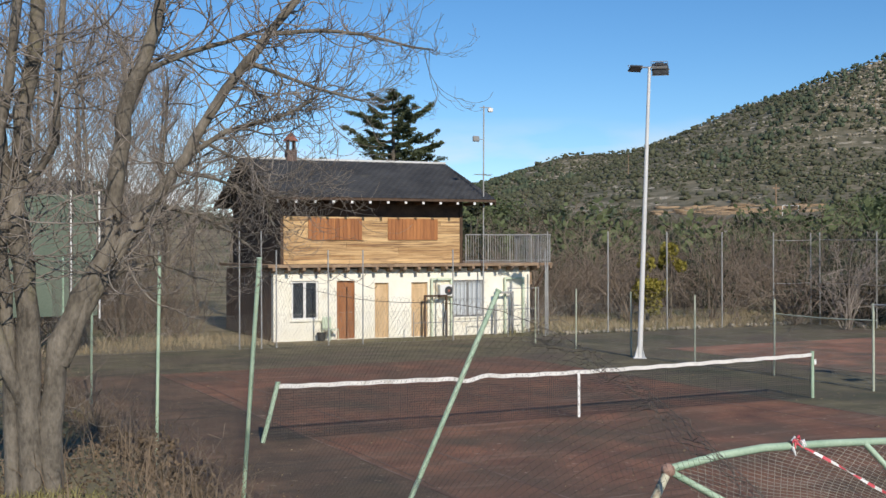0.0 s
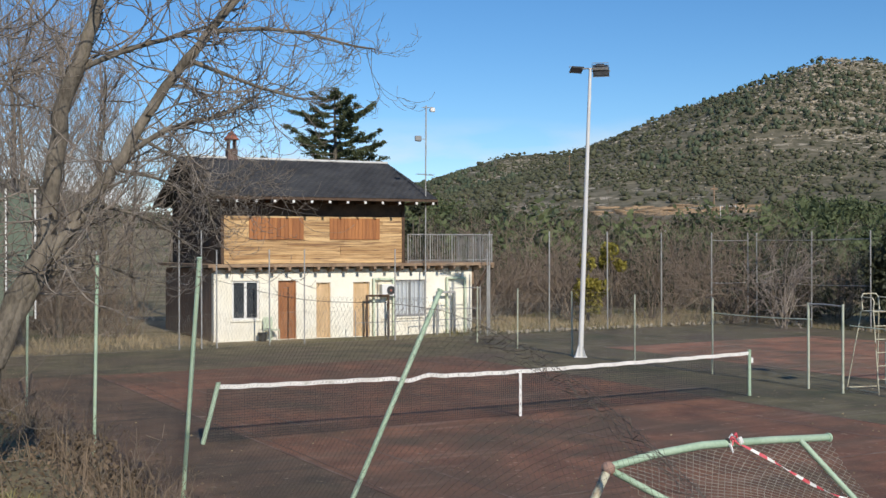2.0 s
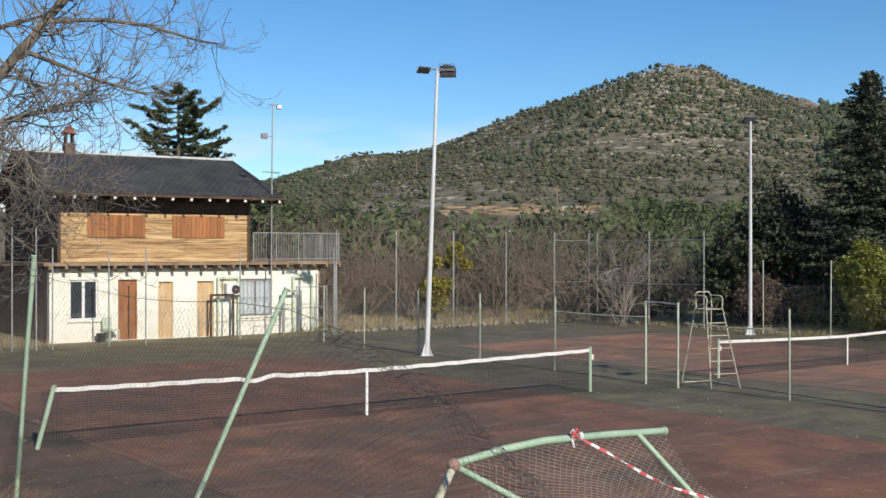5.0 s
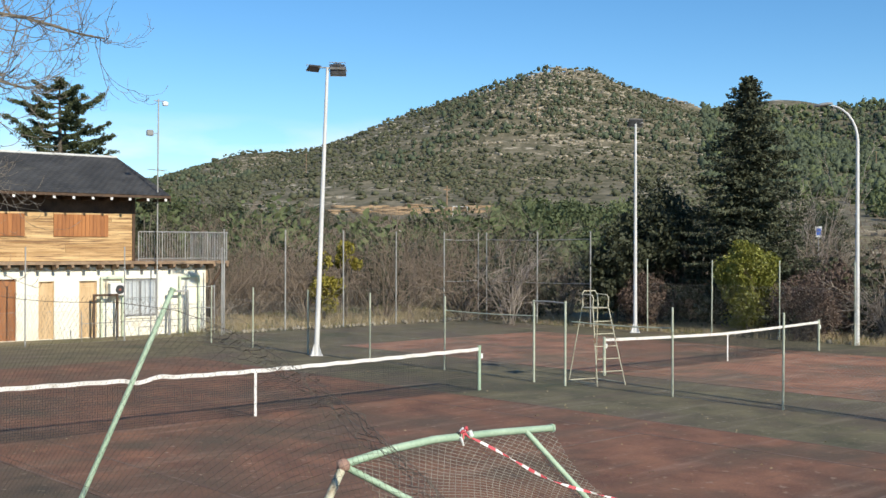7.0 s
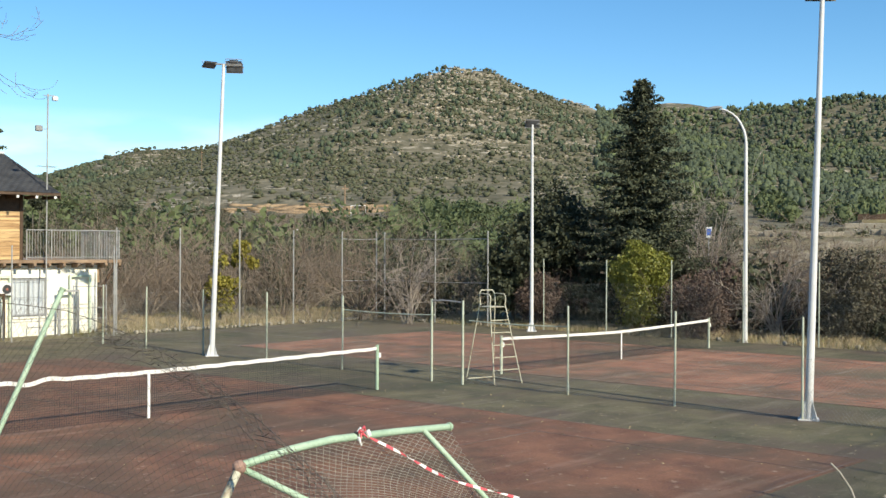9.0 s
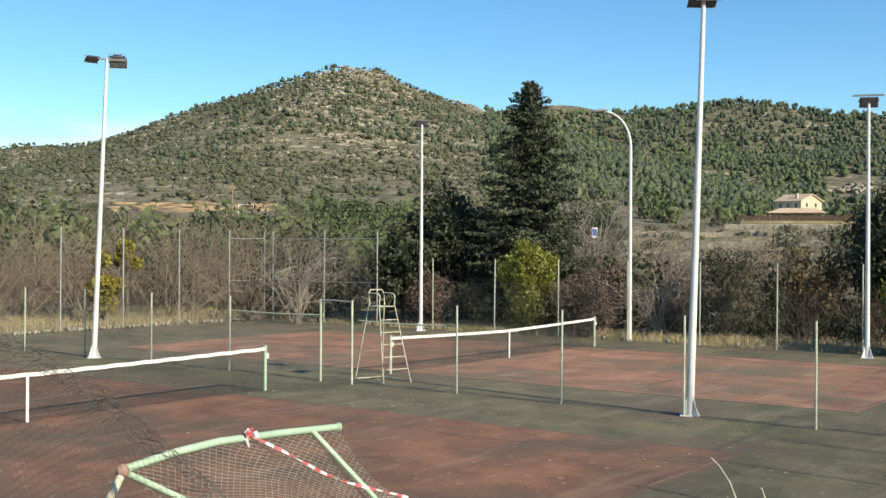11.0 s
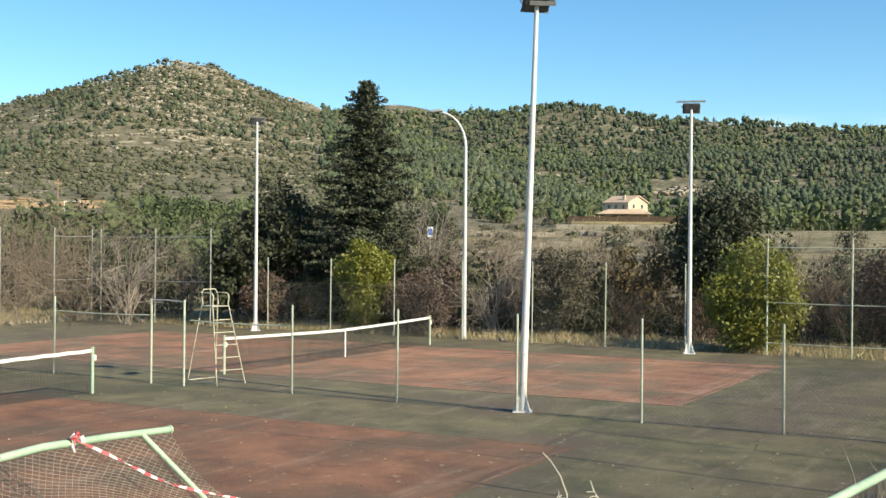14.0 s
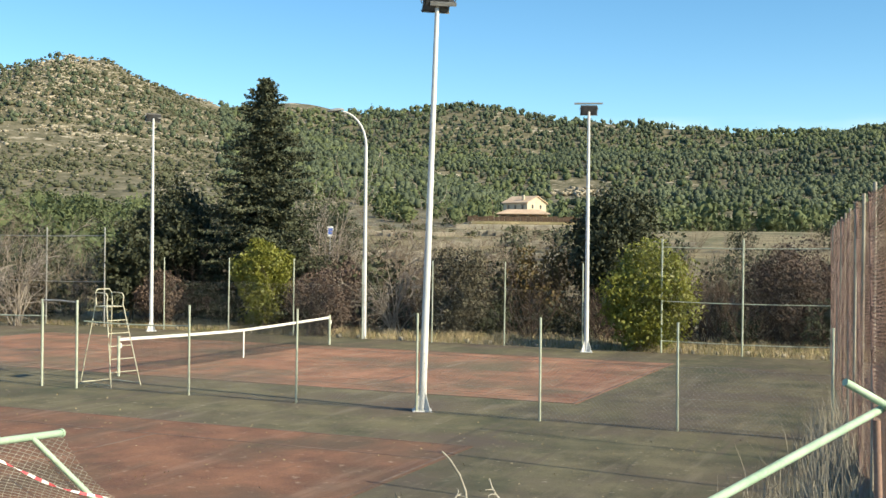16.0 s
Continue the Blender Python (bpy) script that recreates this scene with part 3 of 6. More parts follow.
# ---- courts ----
slab = new("pavement", mesh_of("pavement", box(B(), (COURT[0], COURT[1], -0.12), (COURT[2], COURT[3], 0.0)), "court_green"))
tagged(slab, "mossy dark green acrylic paving round two tennis courts", "court paving", kind="structure")
NET_Y = 19.15
# brown paving; the shade of unbuilt trees is mixed into its dark colour
apron = new("apron", mesh_of("apron", box(B(), (COURT[0] + 0.02, COURT[1] + 0.02, 0.0005), (12.55 - 5.485 - 0.004, 31.6, 0.0045)), "court_brown"))
tagged(apron, "brown court apron with tree shade put into its colour", "court paving", kind="structure")
for cx, half in ((12.55, 5.485), (29.0, 5.0)):
    f = new("floor", mesh_of("floor", box(B(), (cx - half, NET_Y - 11.95, 0.001), (cx + half, NET_Y + 11.95, 0.005)), "court_red" if cx < 20 else "court_faded"))
    tagged(f, "worn red-brown acrylic tennis court with faded lines", "tennis court", kind="structure")
    z0, z1, w = 0.005, 0.0085, 0.05
    spans = [(cx - half, NET_Y - 11.885, cx - half + w, NET_Y + 11.885), (cx + half - w, NET_Y - 11.885, cx + half, NET_Y + 11.885),
             (cx - half + w, NET_Y - 11.885, cx + half - w, NET_Y - 11.835), (cx - half + w, NET_Y + 11.835, cx + half - w, NET_Y + 11.885)]
    for s in (-1, 1):
        spans.append((cx + s * 4.115 - w / 2, NET_Y - 11.83, cx + s * 4.115 + w / 2, NET_Y + 11.83))
        spans.append((cx - 4.085, NET_Y + s * 6.4 - w / 2, cx + 4.085, NET_Y + s * 6.4 + w / 2))
    spans.append((cx - w / 2, NET_Y - 6.37, cx + w / 2, NET_Y + 6.37))
    for a, b, c, d in spans:
        ln = new("line", mesh_of("line", box(B(), (a, b, z0), (c, d, z1)), "line" if cx > 20 else "faint_line"))
        ln.parent = f


# ---- tennis nets ----
def tennis_net(x0, x1, high, mid, lean, sag_at, post_mat, strap_x):
    t = thing("tennis_net", (x0, NET_Y, 0.008), 0, "sagging black tennis net with white tape between painted posts", "tennis net")
    w = x1 - x0

    def top(x):
        u = x / w
        s = mid + (high - mid) * abs(2 * u - 1) ** 1.3
        return s - 0.05 * math.exp(-((x - sag_at) / 0.22) ** 2) + 0.03 * math.exp(-((x - sag_at - 0.5) / 0.2) ** 2) + 0.006 * math.sin(9 * x) * (sag_at > 0)

    for x, l in ((0, lean), (w, 0)):
        bm = tube(B(), [(x, 0, 0), (x + l * 0.5, 0, high * 0.5), (x + l, 0, high + 0.03)], 0.04, 10)
        tube(bm, [(x + l, 0, high + 0.03), (x + l, 0, high + 0.045)], 0.046, 10)
        p = part("post", bm, post_mat, t)
        if l == 0:
            bm = box(B(), (x + 0.035, -0.03, high - 0.26), (x + 0.10, 0.03, high - 0.14), 0.008)
            part("winder", bm, "white", p, "white net winder box")
    n = int(w / 0.12)
    bm = B()
    rows = []
    for i in range(n + 1):
        x = w * i / n
        xx = x + lean * 0.95 * max(0.0, 1 - x / 1.5) ** 1.5
        z = top(x)
        rows.append([bm.verts.new((xx, y, zz)) for y, zz in ((-0.014, z), (-0.014, z - 0.075), (0.014, z - 0.075), (0.014, z))])
    for a, b in zip(rows, rows[1:]):
        for k in range(4):
            bm.faces.new((a[k], b[k], b[(k + 1) % 4], a[(k + 1) % 4]))
    bm.faces.new(rows[0][::-1])
    bm.faces.new(rows[-1])
    part("tape", bm, "tape", t, "frayed white net tape")
    s = Soup()
    left = abs(lean) * 0.3
    for i in range(int((w - left) / 0.048)):
        x = left + i * 0.048
        s.strand([(x, 0, 0.04), (x, 0, top(x) - 0.07)], 0.0033, 0.0033)
    for k in range(20):
        xs = np.linspace(left, w, 40)
        s.strand([(x, 0.003, 0.04 + (top(x) - 0.11) * k / 19) for x in xs], 0.0033, 0.0033)
    s.part("netting", "net", t, "thin black netting")
    bm = box(B(), (strap_x - x0 - 0.03, -0.024, 0.0), (strap_x - x0 + 0.03, -0.016, top(strap_x - x0)))
    part("centre_strap", bm, "white", t, "white centre strap")
    return t


tennis_net(6.16, 18.91, 1.0, 0.93, 0.28, 4.0, "green_paint", 12.68)
tennis_net(23.51, 34.5, 0.97, 0.86, 0.0, -9, "faded_green", 29.2)


# ---- fences ----
def fence(name, a, b, posts, tall, mesh_z, cell, wire, mat_post, mat_wire, label, rails=(), post_r=0.024, skip=(), base=0.0):
    """A chain-link fence from a to b; posts at distances along it; rails at heights over (from, to)."""
    a, b = Vector((*a, 0)), Vector((*b, 0))
    way = b - a
    t = thing(name, (a.x, a.y, base), math.degrees(math.atan2(way.y, way.x)), label, "fence")
    for d in posts:
        h = tall(d) if callable(tall) else tall
        lean = 0.012 * math.sin(d * 7.3)
        bm = tube(B(), [(d, 0, 0), (d + lean, 0.4 * lean, h)], post_r, 8)
        part("post", bm, mat_post, t, smooth=True)
    for d0, d1, z in rails:
        n = 8
        bm = tube(B(), [(d0 + (d1 - d0) * i / n, 0.035, z - 0.03 * math.sin(math.pi * i / n)) for i in range(n + 1)], 0.017, 6)
        part("rail", bm, mat_post, t, smooth=True)
    for d0, d1, z in mesh_z:
        s = Soup()

        def bend(x, y, zz):
            return (x + d0, y + 0.05 * math.sin(x * 1.7 + zz), zz - 0.06 * (zz / z) * abs(math.sin(x * 1.15 + d0)))
        chain_link(s, d1 - d0, z, cell, wire, bend, 0.5)
        for zz in (0.03, z * 0.5, z - 0.02):
            s.strand([bend(x, 0.006, zz) for x in np.linspace(0, d1 - d0, 24)], wire * 1.4, wire * 1.4)
        s.part("mesh", mat_wire, t)
    return t


DX = 21.3
fence("divider_fence", (DX, 36.0), (DX, 1.2), [36.0 - y for y in (34.9, 32.3, 29.2, 26.14, 22.92, 15.39, 12.62, 9.78, 7.13, 4.44, 1.7)], 2.02,
      [(0.1, 16.45, 1.62), (17.6, 34.7, 1.25)], 0.065, 0.0016, "faded_green", "wire", "low chain-link divider fence on faded green posts",
      rails=((13.08, 16.45, 1.64), (17.6, 20.6, 1.55)))
gate = thing("gate_frame", (DX - 0.2, 18.4, 0), 90, "open gateway of pale green steel tubes", "gate frame")
for x in (0, 1.03):
    part("post", tube(B(), [(x, 0, 0), (x, 0, 2.05)], 0.03, 8), "faded_green", gate, smooth=True)
part("lintel", tube(B(), [(0, 0, 2.0), (0.5, 0, 2.03), (1.03, 0, 2.02)], 0.02, 8), "grey_steel", gate, smooth=True)
fence("side_fence", (37.35, 36.5), (37.35, 3.0), [36.5 - y for y in (28.21, 25.18, 22.28, 19.37, 16.58, 13.83, 11.02)], 2.9, [(8.3, 25.6, 2.0)], 0.08, 0.0014, "faded_green", "wire",
      "tall chain-link fence on thin green posts along the court")
fence("end_fence", (37.35, 9.3), (37.35, 3.0), [0.95, 3.55, 6.24], 3.75, [(0.1, 6.2, 3.7)], 0.08, 0.0014, "faded_green", "wire", "tall netted fence bay with three steel rails",
      rails=((0.95, 6.24, 3.47), (0.95, 6.24, 1.70), (0.95, 6.24, 0.40)), post_r=0.03)
fence("back_fence", (23.0, 38.1), (37.6, 38.1), [0.82, 3.66, 6.61, 9.51, 12.37, 14.55], 4.05, [(0.3, 14.5, 1.6)], 0.09, 0.0016, "grey_steel", "wire", "high chain-link fence at the back of the court",
      rails=((12.37, 14.55, 3.72), (12.37, 14.55, 1.83)), post_r=0.03)
fence("corner_fence", (37.5, 38.1), (37.5, 29.0), [0.6, 3.75, 6.8], 4.05, [(0.1, 6.8, 3.8)], 0.09, 0.0014, "grey_steel", "wire", "high netted fence bay at the court's far corner",
      rails=((0.6, 6.8, 3.72), (0.6, 6.8, 1.83)), post_r=0.03)
fence("rusty_fence", (36.6, 3.0), (6.2, -0.1), [1.55, 4.22, 6.93, 9.6, 12.3, 15.0, 17.7, 20.35, 23.0, 25.7, 28.4], 4.15, [(0.0, 29.5, 4.1)], 0.055, 0.0025, "pale_wire", "rust_wire", "high rusty chain-link fence at the end of the court", post_r=0.022)


# ---- floodlights ----
def floodlight(x, y, tall, lean, heads, rz, r0=0.10):
    t = thing("floodlight_pole", (x, y, 0.0), rz, "tall white tapered steel pole carrying sports floodlights", "floodlight", "floodlights round the courts")
    lx, ly = lean
    bm = tube(B(), [(lx * u, ly * u, tall * u) for u in (0, 0.25, 0.5, 0.75, 1)], [r0, r0 * 0.9, r0 * 0.8, r0 * 0.68, r0 * 0.55], 12)
    part("pole", bm, "white_pole", t, smooth=True)
    bm = box(B(), (-0.2, -0.2, 0.0), (0.2, 0.2, 0.025), 0.005)
    for k in range(4):
        c, s = math.cos(k * math.pi / 2 + 0.785), math.sin(k * math.pi / 2 + 0.785)
        vs = [bm.verts.new((c * a - s * o, s * a + c * o, z)) for a, o, z in ((0.09, -0.006, 0.025), (0.23, -0.006, 0.025), (0.09, -0.006, 0.38), (0.09, 0.006, 0.025), (0.23, 0.006, 0.025), (0.09, 0.006, 0.38))]
        for q in ((0, 1, 2), (5, 4, 3), (0, 3, 4, 1), (1, 4, 5, 2), (2, 5, 3, 0)):
            bm.faces.new([vs[i] for i in q])
    part("base_plate", bm, "white_pole", t)
    w = max([abs(h[0]) for h in heads] + [0.3])
    part("crossarm", tube(B(), [(lx - w, ly, tall), (lx + w, ly, tall)], 0.024, 8), "grey", t)
    for hx, hz, turn, tip, size in heads:
        bm = box(B(), (-0.29, -0.17, -0.05), (0.29, 0.17, 0.03), 0.02)
        box(bm, (-0.16, -0.10, 0.03), (0.16, 0.10, 0.10), 0.02)
        head = part("lamp_head", bm, "lamp_black", t)
        head.matrix_basis = pose(lx + hx, ly, tall + hz, tip, 0, turn) @ Matrix.Scale(size, 4)
        part("glass", box(B(), (-0.24, -0.13, -0.060), (0.24, 0.13, -0.052)), "glass_lamp", head)
        part("rim", box(B(), (-0.30, 0.165, -0.055), (0.30, 0.18, 0.035)), "grey", head)
        bm = tube(B(), [(-0.31, 0, 0), (-0.31, 0, 0.16), (0.31, 0, 0.16), (0.31, 0, 0)], 0.014, 6)
        part("bracket", bm, "grey", head)
    return t


floodlight(21.24, 28.69, 8.9, (0.32, -0.1), ((-0.42, -0.02, 25, -38, 0.72), (0.33, -0.10, -8, -72, 0.86), (0.30, 0.05, 175, -30, 0.8)), -33, 0.086)
floodlight(36.44, 28.13, 8.3, (0.0, 0.0), ((0.0, 0.02, 12, -62, 0.98),), -50, 0.082)
floodlight(21.49, 9.74, 8.35, (0.22, -0.12), ((-0.02, 0.0, 14, -55, 0.98), (0.1, 0.06, 190, -30, 0.9)), -65, 0.084)
pole = floodlight(36.41, 10.61, 8.0, (0.0, 0.0), ((0.0, -0.06, 5, -66, 0.95),), -73, 0.082)
part("wide_bar", box(B(), (-0.48, -0.05, 0.13), (0.45, 0.05, 0.18)), "grey", pole).matrix_basis = pose(0, 0, 8.0)


# ---- chalet ----
HOUSE = (13.29, 40.0, 0.0)
chalet = thing("chalet", HOUSE, -3.95, "two-storey chalet, cream plaster below, honey wooden planks above, slate roof", "house")
D, L = 8.0, 10.45


def wall_with_holes(x0, x1, z0, z1, y0, y1, holes):
    bm = B()
    xs = sorted({x0, x1, *[h[0] for h in holes], *[h[1] for h in holes]})
    zs = sorted({z0, z1, *[h[2] for h in holes], *[h[3] for h in holes]})
    vs = {(i, j, k): bm.verts.new((x, y, z)) for i, x in enumerate(xs) for k, z in enumerate(zs) for j, y in enumerate((y0, y1))}

    def solid(i, k):
        if not (0 <= i < len(xs) - 1 and 0 <= k < len(zs) - 1):
            return False
        x, z = (xs[i] + xs[i + 1]) / 2, (zs[k] + zs[k + 1]) / 2
        return not any(h[0] < x < h[1] and h[2] < z < h[3] for h in holes)

    for i in range(len(xs) - 1):
        for k in range(len(zs) - 1):
            if not solid(i, k):
                continue
            bm.faces.new([vs[q] for q in ((i, 0, k), (i + 1, 0, k), (i + 1, 0, k + 1), (i, 0, k + 1))])
            bm.faces.new([vs[q] for q in ((i, 1, k), (i, 1, k + 1), (i + 1, 1, k + 1), (i + 1, 1, k))])
            for di, dk, q in ((-1, 0, ((i, 0, k), (i, 0, k + 1), (i, 1, k + 1), (i, 1, k))), (1, 0, ((i + 1, 0, k), (i + 1, 1, k), (i + 1, 1, k + 1), (i + 1, 0, k + 1))),
                              (0, -1, ((i, 0, k), (i, 1, k), (i + 1, 1, k), (i + 1, 0, k))), (0, 1, ((i, 0, k + 1), (i + 1, 0, k + 1), (i + 1, 1, k + 1), (i, 1, k + 1)))):
                if not solid(i + di, k + dk):
                    bm.faces.new([vs[p] for p in q])
    bmesh.ops.delete(bm, geom=[v for v in bm.verts if not v.link_faces], context="VERTS")
    return bm


HOLES = [(0.68, 1.70, 0.78, 2.21), (2.41, 3.11, 0.03, 2.2), (3.90, 4.46, 0.03, 2.1), (5.38, 6.05, 0.03, 2.1), (7.08, 8.44, 0.73, 2.16)]
part("wall", wall_with_holes(0, L, 0, 2.62, 0, 0.3, HOLES), "plaster", chalet, "cream plastered ground floor wall")
part("wall", box(B(), (0, 0.3, 0), (0.3, D, 2.62)), "side_brown", chalet, "brown boarded side wall")
part("wall", box(B(), (L - 0.3, 0.3, 0), (L, D, 2.62)), "plaster", chalet)
part("wall", box(B(), (0.3, D - 0.3, 0), (L - 0.3, D, 2.62)), "plaster", chalet)
part("floor_slab", box(B(), (-0.3, -0.42, 2.70), (11.25, D, 2.82), 0.01), "beam", chalet, "weathered timber floor edge")
for k in range(21):
    x = -0.1 + k * 0.562
    bm = B()
    vs = [bm.verts.new(p) for p in ((x - 0.05, -0.5, 2.70), (x - 0.05, -0.5, 2.60), (x - 0.05, -0.36, 2.52), (x - 0.05, 0.0, 2.52), (x - 0.05, 0.0, 2.70))]
    ws = [bm.verts.new((v.co.x + 0.1, v.co.y, v.co.z)) for v in vs]
    bm.faces.new(vs)
    bm.faces.new(ws[::-1])
    for i in range(5):
        bm.faces.new((vs[i], ws[i], ws[(i + 1) % 5], vs[(i + 1) % 5])[::-1])
    part("bracket", bm, "beam", chalet)
rng = random.Random(4)
up = part("upper_wall", box(B(), (0.30, 0.03, 2.82), (7.45, D, 5.25)), "dark_wood", chalet, "dark timber upper storey, its plankless top standing in for eave shade")
z = 2.83
# planks end at the eave shadow's edge; dark wood above paints that shade
while z < 4.5:
    x = 0.38
    while x < 7.38:
        w = min(rng.uniform(1.2, 3.2), 7.40 - x)
        if 7.40 - x - w < 0.5:
            w = 7.40 - x
        yy = rng.uniform(-0.012, 0.0)
        part("plank", box(B(), (x + 0.003, yy, z + 0.003), (x + w - 0.003, 0.028, z + 0.157)), "plank", up)
        x += w
    z += 0.16
for x0 in (0.26, 7.40):
    part("corner_post", box(B(), (x0, -0.04, 2.82), (x0 + 0.12, 0.06, 5.2), 0.01), "dark_wood", up)
for a, b in ((1.31, 3.39), (4.43, 6.46)):
    sh = part("shutter", box(B(), (a, -0.03, 3.72), (b, -0.014, 4.52)), "shutter", chalet, "closed red-brown board shutters")
    n = 14
    for k in range(n):
        w = (b - a) / n
        part("board", box(B(), (a + k * w + 0.004, -0.055 - rng.uniform(0, 0.006), 3.72), (a + (k + 1) * w - 0.004, -0.03, 4.52)), "shutter", sh)
# roof: two slopes of slate on rafters
EY, RY, EZ, RZ, X0, X1 = -0.95, 4.0, 5.16, 6.88, -0.32, 8.5
for s in (1, -1):
    bm = B()
    ye = EY if s == 1 else 2 * RY - EY
    vs = [bm.verts.new(p) for p in ((X0, ye, EZ), (X1, ye, EZ), (X1, RY, RZ), (X0, RY, RZ), (X0, ye, EZ + 0.10), (X1, ye, EZ + 0.10), (X1, RY, RZ + 0.10), (X0, RY, RZ + 0.10))]
    for q in ((0, 1, 2, 3), (7, 6, 5, 4), (0, 4, 5, 1), (1, 5, 6, 2), (3, 2, 6, 7), (0, 3, 7, 4)):
        bm.faces.new([vs[i] for i in (q if s == 1 else q[::-1])])
    roof = part("roof", bm, "dark_wood" if s == 1 else "slate", chalet, "dark slate roof slope")
    if s == 1:
        front_roof = roof
run = math.hypot(RY - EY, RZ - EZ)
for k in range(25):
    x = -0.15 + k * 0.35
    if k % 2 == 0:
        raf = part("rafter", box(B(), (x, EY - 0.02, EZ - 0.12), (x + 0.08, 0.0, EZ - 0.002)), "dark_wood", chalet)
        part("rafter_end", box(B(), (x - 0.005, EY - 0.06, EZ - 0.11), (x + 0.085, EY - 0.021, EZ - 0.02)), "white", raf, "white painted rafter end")
part("fascia", box(B(), (X0, EY - 0.03, EZ + 0.0), (X1, EY - 0.002, EZ + 0.09)), "dark_wood", chalet)
part("ridge_cap", tube(B(), [(X0, RY, RZ + 0.12), (X1, RY, RZ + 0.12)], 0.06, 8), "zinc", chalet, "pale ridge capping")
for x in (X0, X1):
    bm = B()
    for ye in (EY, 2 * RY - EY):
        vs = [bm.verts.new(p) for p in ((x - 0.02, ye, EZ - 0.12), (x + 0.02, ye, EZ - 0.12), (x + 0.02, RY, RZ - 0.12), (x - 0.02, RY, RZ - 0.12), (x - 0.02, ye, EZ + 0.09), (x + 0.02, ye, EZ + 0.09), (x + 0.02, RY, RZ + 0.09), (x - 0.02, RY, RZ + 0.09))]
        for q in ((0, 1, 2, 3), (7, 6, 5, 4), (0, 4, 5, 1), (1, 5, 6, 2), (3, 2, 6, 7), (0, 3, 7, 4)):
            bm.faces.new([vs[i] for i in q])
    part("verge_board", bm, "dark_wood", chalet)
for x in (0.30, 7.3):
    bm = B()
    vs = [bm.verts.new(p) for p in ((x, 0.05, 5.2), (x, D, 5.2), (x, RY, 6.85), (x + 0.12, 0.05, 5.2), (x + 0.12, D, 5.2), (x + 0.12, RY, 6.85))]
    for q in ((0, 2, 1), (3, 4, 5), (0, 1, 4, 3), (1, 2, 5, 4), (2, 0, 3, 5)):
        bm.faces.new([vs[i] for i in q])
    part("gable", bm, "dark_wood", chalet, "dark board gable")


def window(x0, x1, z0, z1, glass, bars):
    w = part("window", wall_with_holes(x0 + 0.002, x1 - 0.002, z0 + 0.002, z1 - 0.002, 0.06, 0.12, [(x0 + 0.07, (x0 + x1) / 2 - 0.05, z0 + 0.07, z1 - 0.07), ((x0 + x1) / 2 + 0.05, x1 - 0.07, z0 + 0.07, z1 - 0.07)]), "grey" if bars else "white", chalet)
    for a, b in ((x0 + 0.07, (x0 + x1) / 2 - 0.05), ((x0 + x1) / 2 + 0.05, x1 - 0.07)):
        part("pane", box(B(), (a, 0.085, z0 + 0.07), (b, 0.095, z1 - 0.07)), glass, w)
    part("sill", box(B(), (x0 - 0.06, -0.06, z0 - 0.07), (x1 + 0.06, 0.10, z0 - 0.002), 0.008), "plaster", w)
    if bars:
        for k in range(1, 8):
            x = x0 + (x1 - x0) * k / 8
            part("bar", tube(B(), [(x, -0.03, z0), (x, -0.03, z1)], 0.009, 6), "grey", w)
        for zz in (z0 + 0.1, (z0 + z1) / 2, z1 - 0.1):
            part("bar", tube(B(), [(x0 - 0.05, -0.03, zz), (x1 + 0.05, -0.03, zz)], 0.009, 6), "grey", w)


window(0.68, 1.70, 0.78, 2.21, "pane", False)
window(7.08, 8.44, 0.73, 2.16, "pale_pane", True)
for x0, x1, z1, mt, lb in ((2.41, 3.11, 2.2, "door", "varnished brown door"), (3.90, 4.46, 2.1, "tan", "tan boarded door"), (5.38, 6.05, 2.1, "tan", "tan boarded door")):
    d = part("door", box(B(), (x0 + 0.04, 0.10, 0.03), (x1 - 0.04, 0.15, z1 - 0.04)), mt, chalet, lb)
    bm = box(B(), (x0 + 0.002, 0.06, 0.03), (x0 + 0.04, 0.16, z1 - 0.002))
    box(bm, (x1 - 0.04, 0.06, 0.03), (x1 - 0.002, 0.16, z1 - 0.002))
    box(bm, (x0 + 0.04, 0.06, z1 - 0.04), (x1 - 0.04, 0.16, z1 - 0.002))
    part("door_frame", bm, mt, d)
    for zz in (0.25, 1.15):
        part("panel", box(B(), (x0 + 0.13, 0.085, zz), (x1 - 0.13, 0.10, zz + 0.75), 0.006), mt, d)
    part("handle", tube(B(), [(x1 - 0.1, 0.10, 1.02), (x1 - 0.1, 0.05, 1.02), (x1 - 0.2, 0.05, 1.02)], 0.009, 6), "grey_steel", d)
# balcony rail
rail = part("balcony_railing", tube(B(), [(7.5, -0.38, 3.92), (11.2, -0.38, 3.92)], 0.022, 6), "grey_steel", chalet, "grey steel bar railing")
tube_rows = [(7.5 + k * 0.105, -0.38) for k in range(36)] + [(11.2, -0.38 + k * 0.11) for k in range(1, 30)]
for k, (x, y) in enumerate(tube_rows):
    part("baluster", tube(B(), [(x, y, 2.82), (x, y, 3.92)], 0.022 if k % 9 == 0 else 0.009, 6), "grey_steel", rail)
part("rail", tube(B(), [(7.5, -0.38, 2.92), (11.2, -0.38, 2.92)], 0.016, 6), "grey_steel", rail)
part("rail", tube(B(), [(11.2, -0.38, 3.92), (11.2, 2.9, 3.92)], 0.022, 6), "grey_steel", rail)
part("support_post", tube(B(), [(11.05, -0.3, 0.0), (11.05, -0.3, 2.7)], 0.04, 8), "grey_steel", chalet)
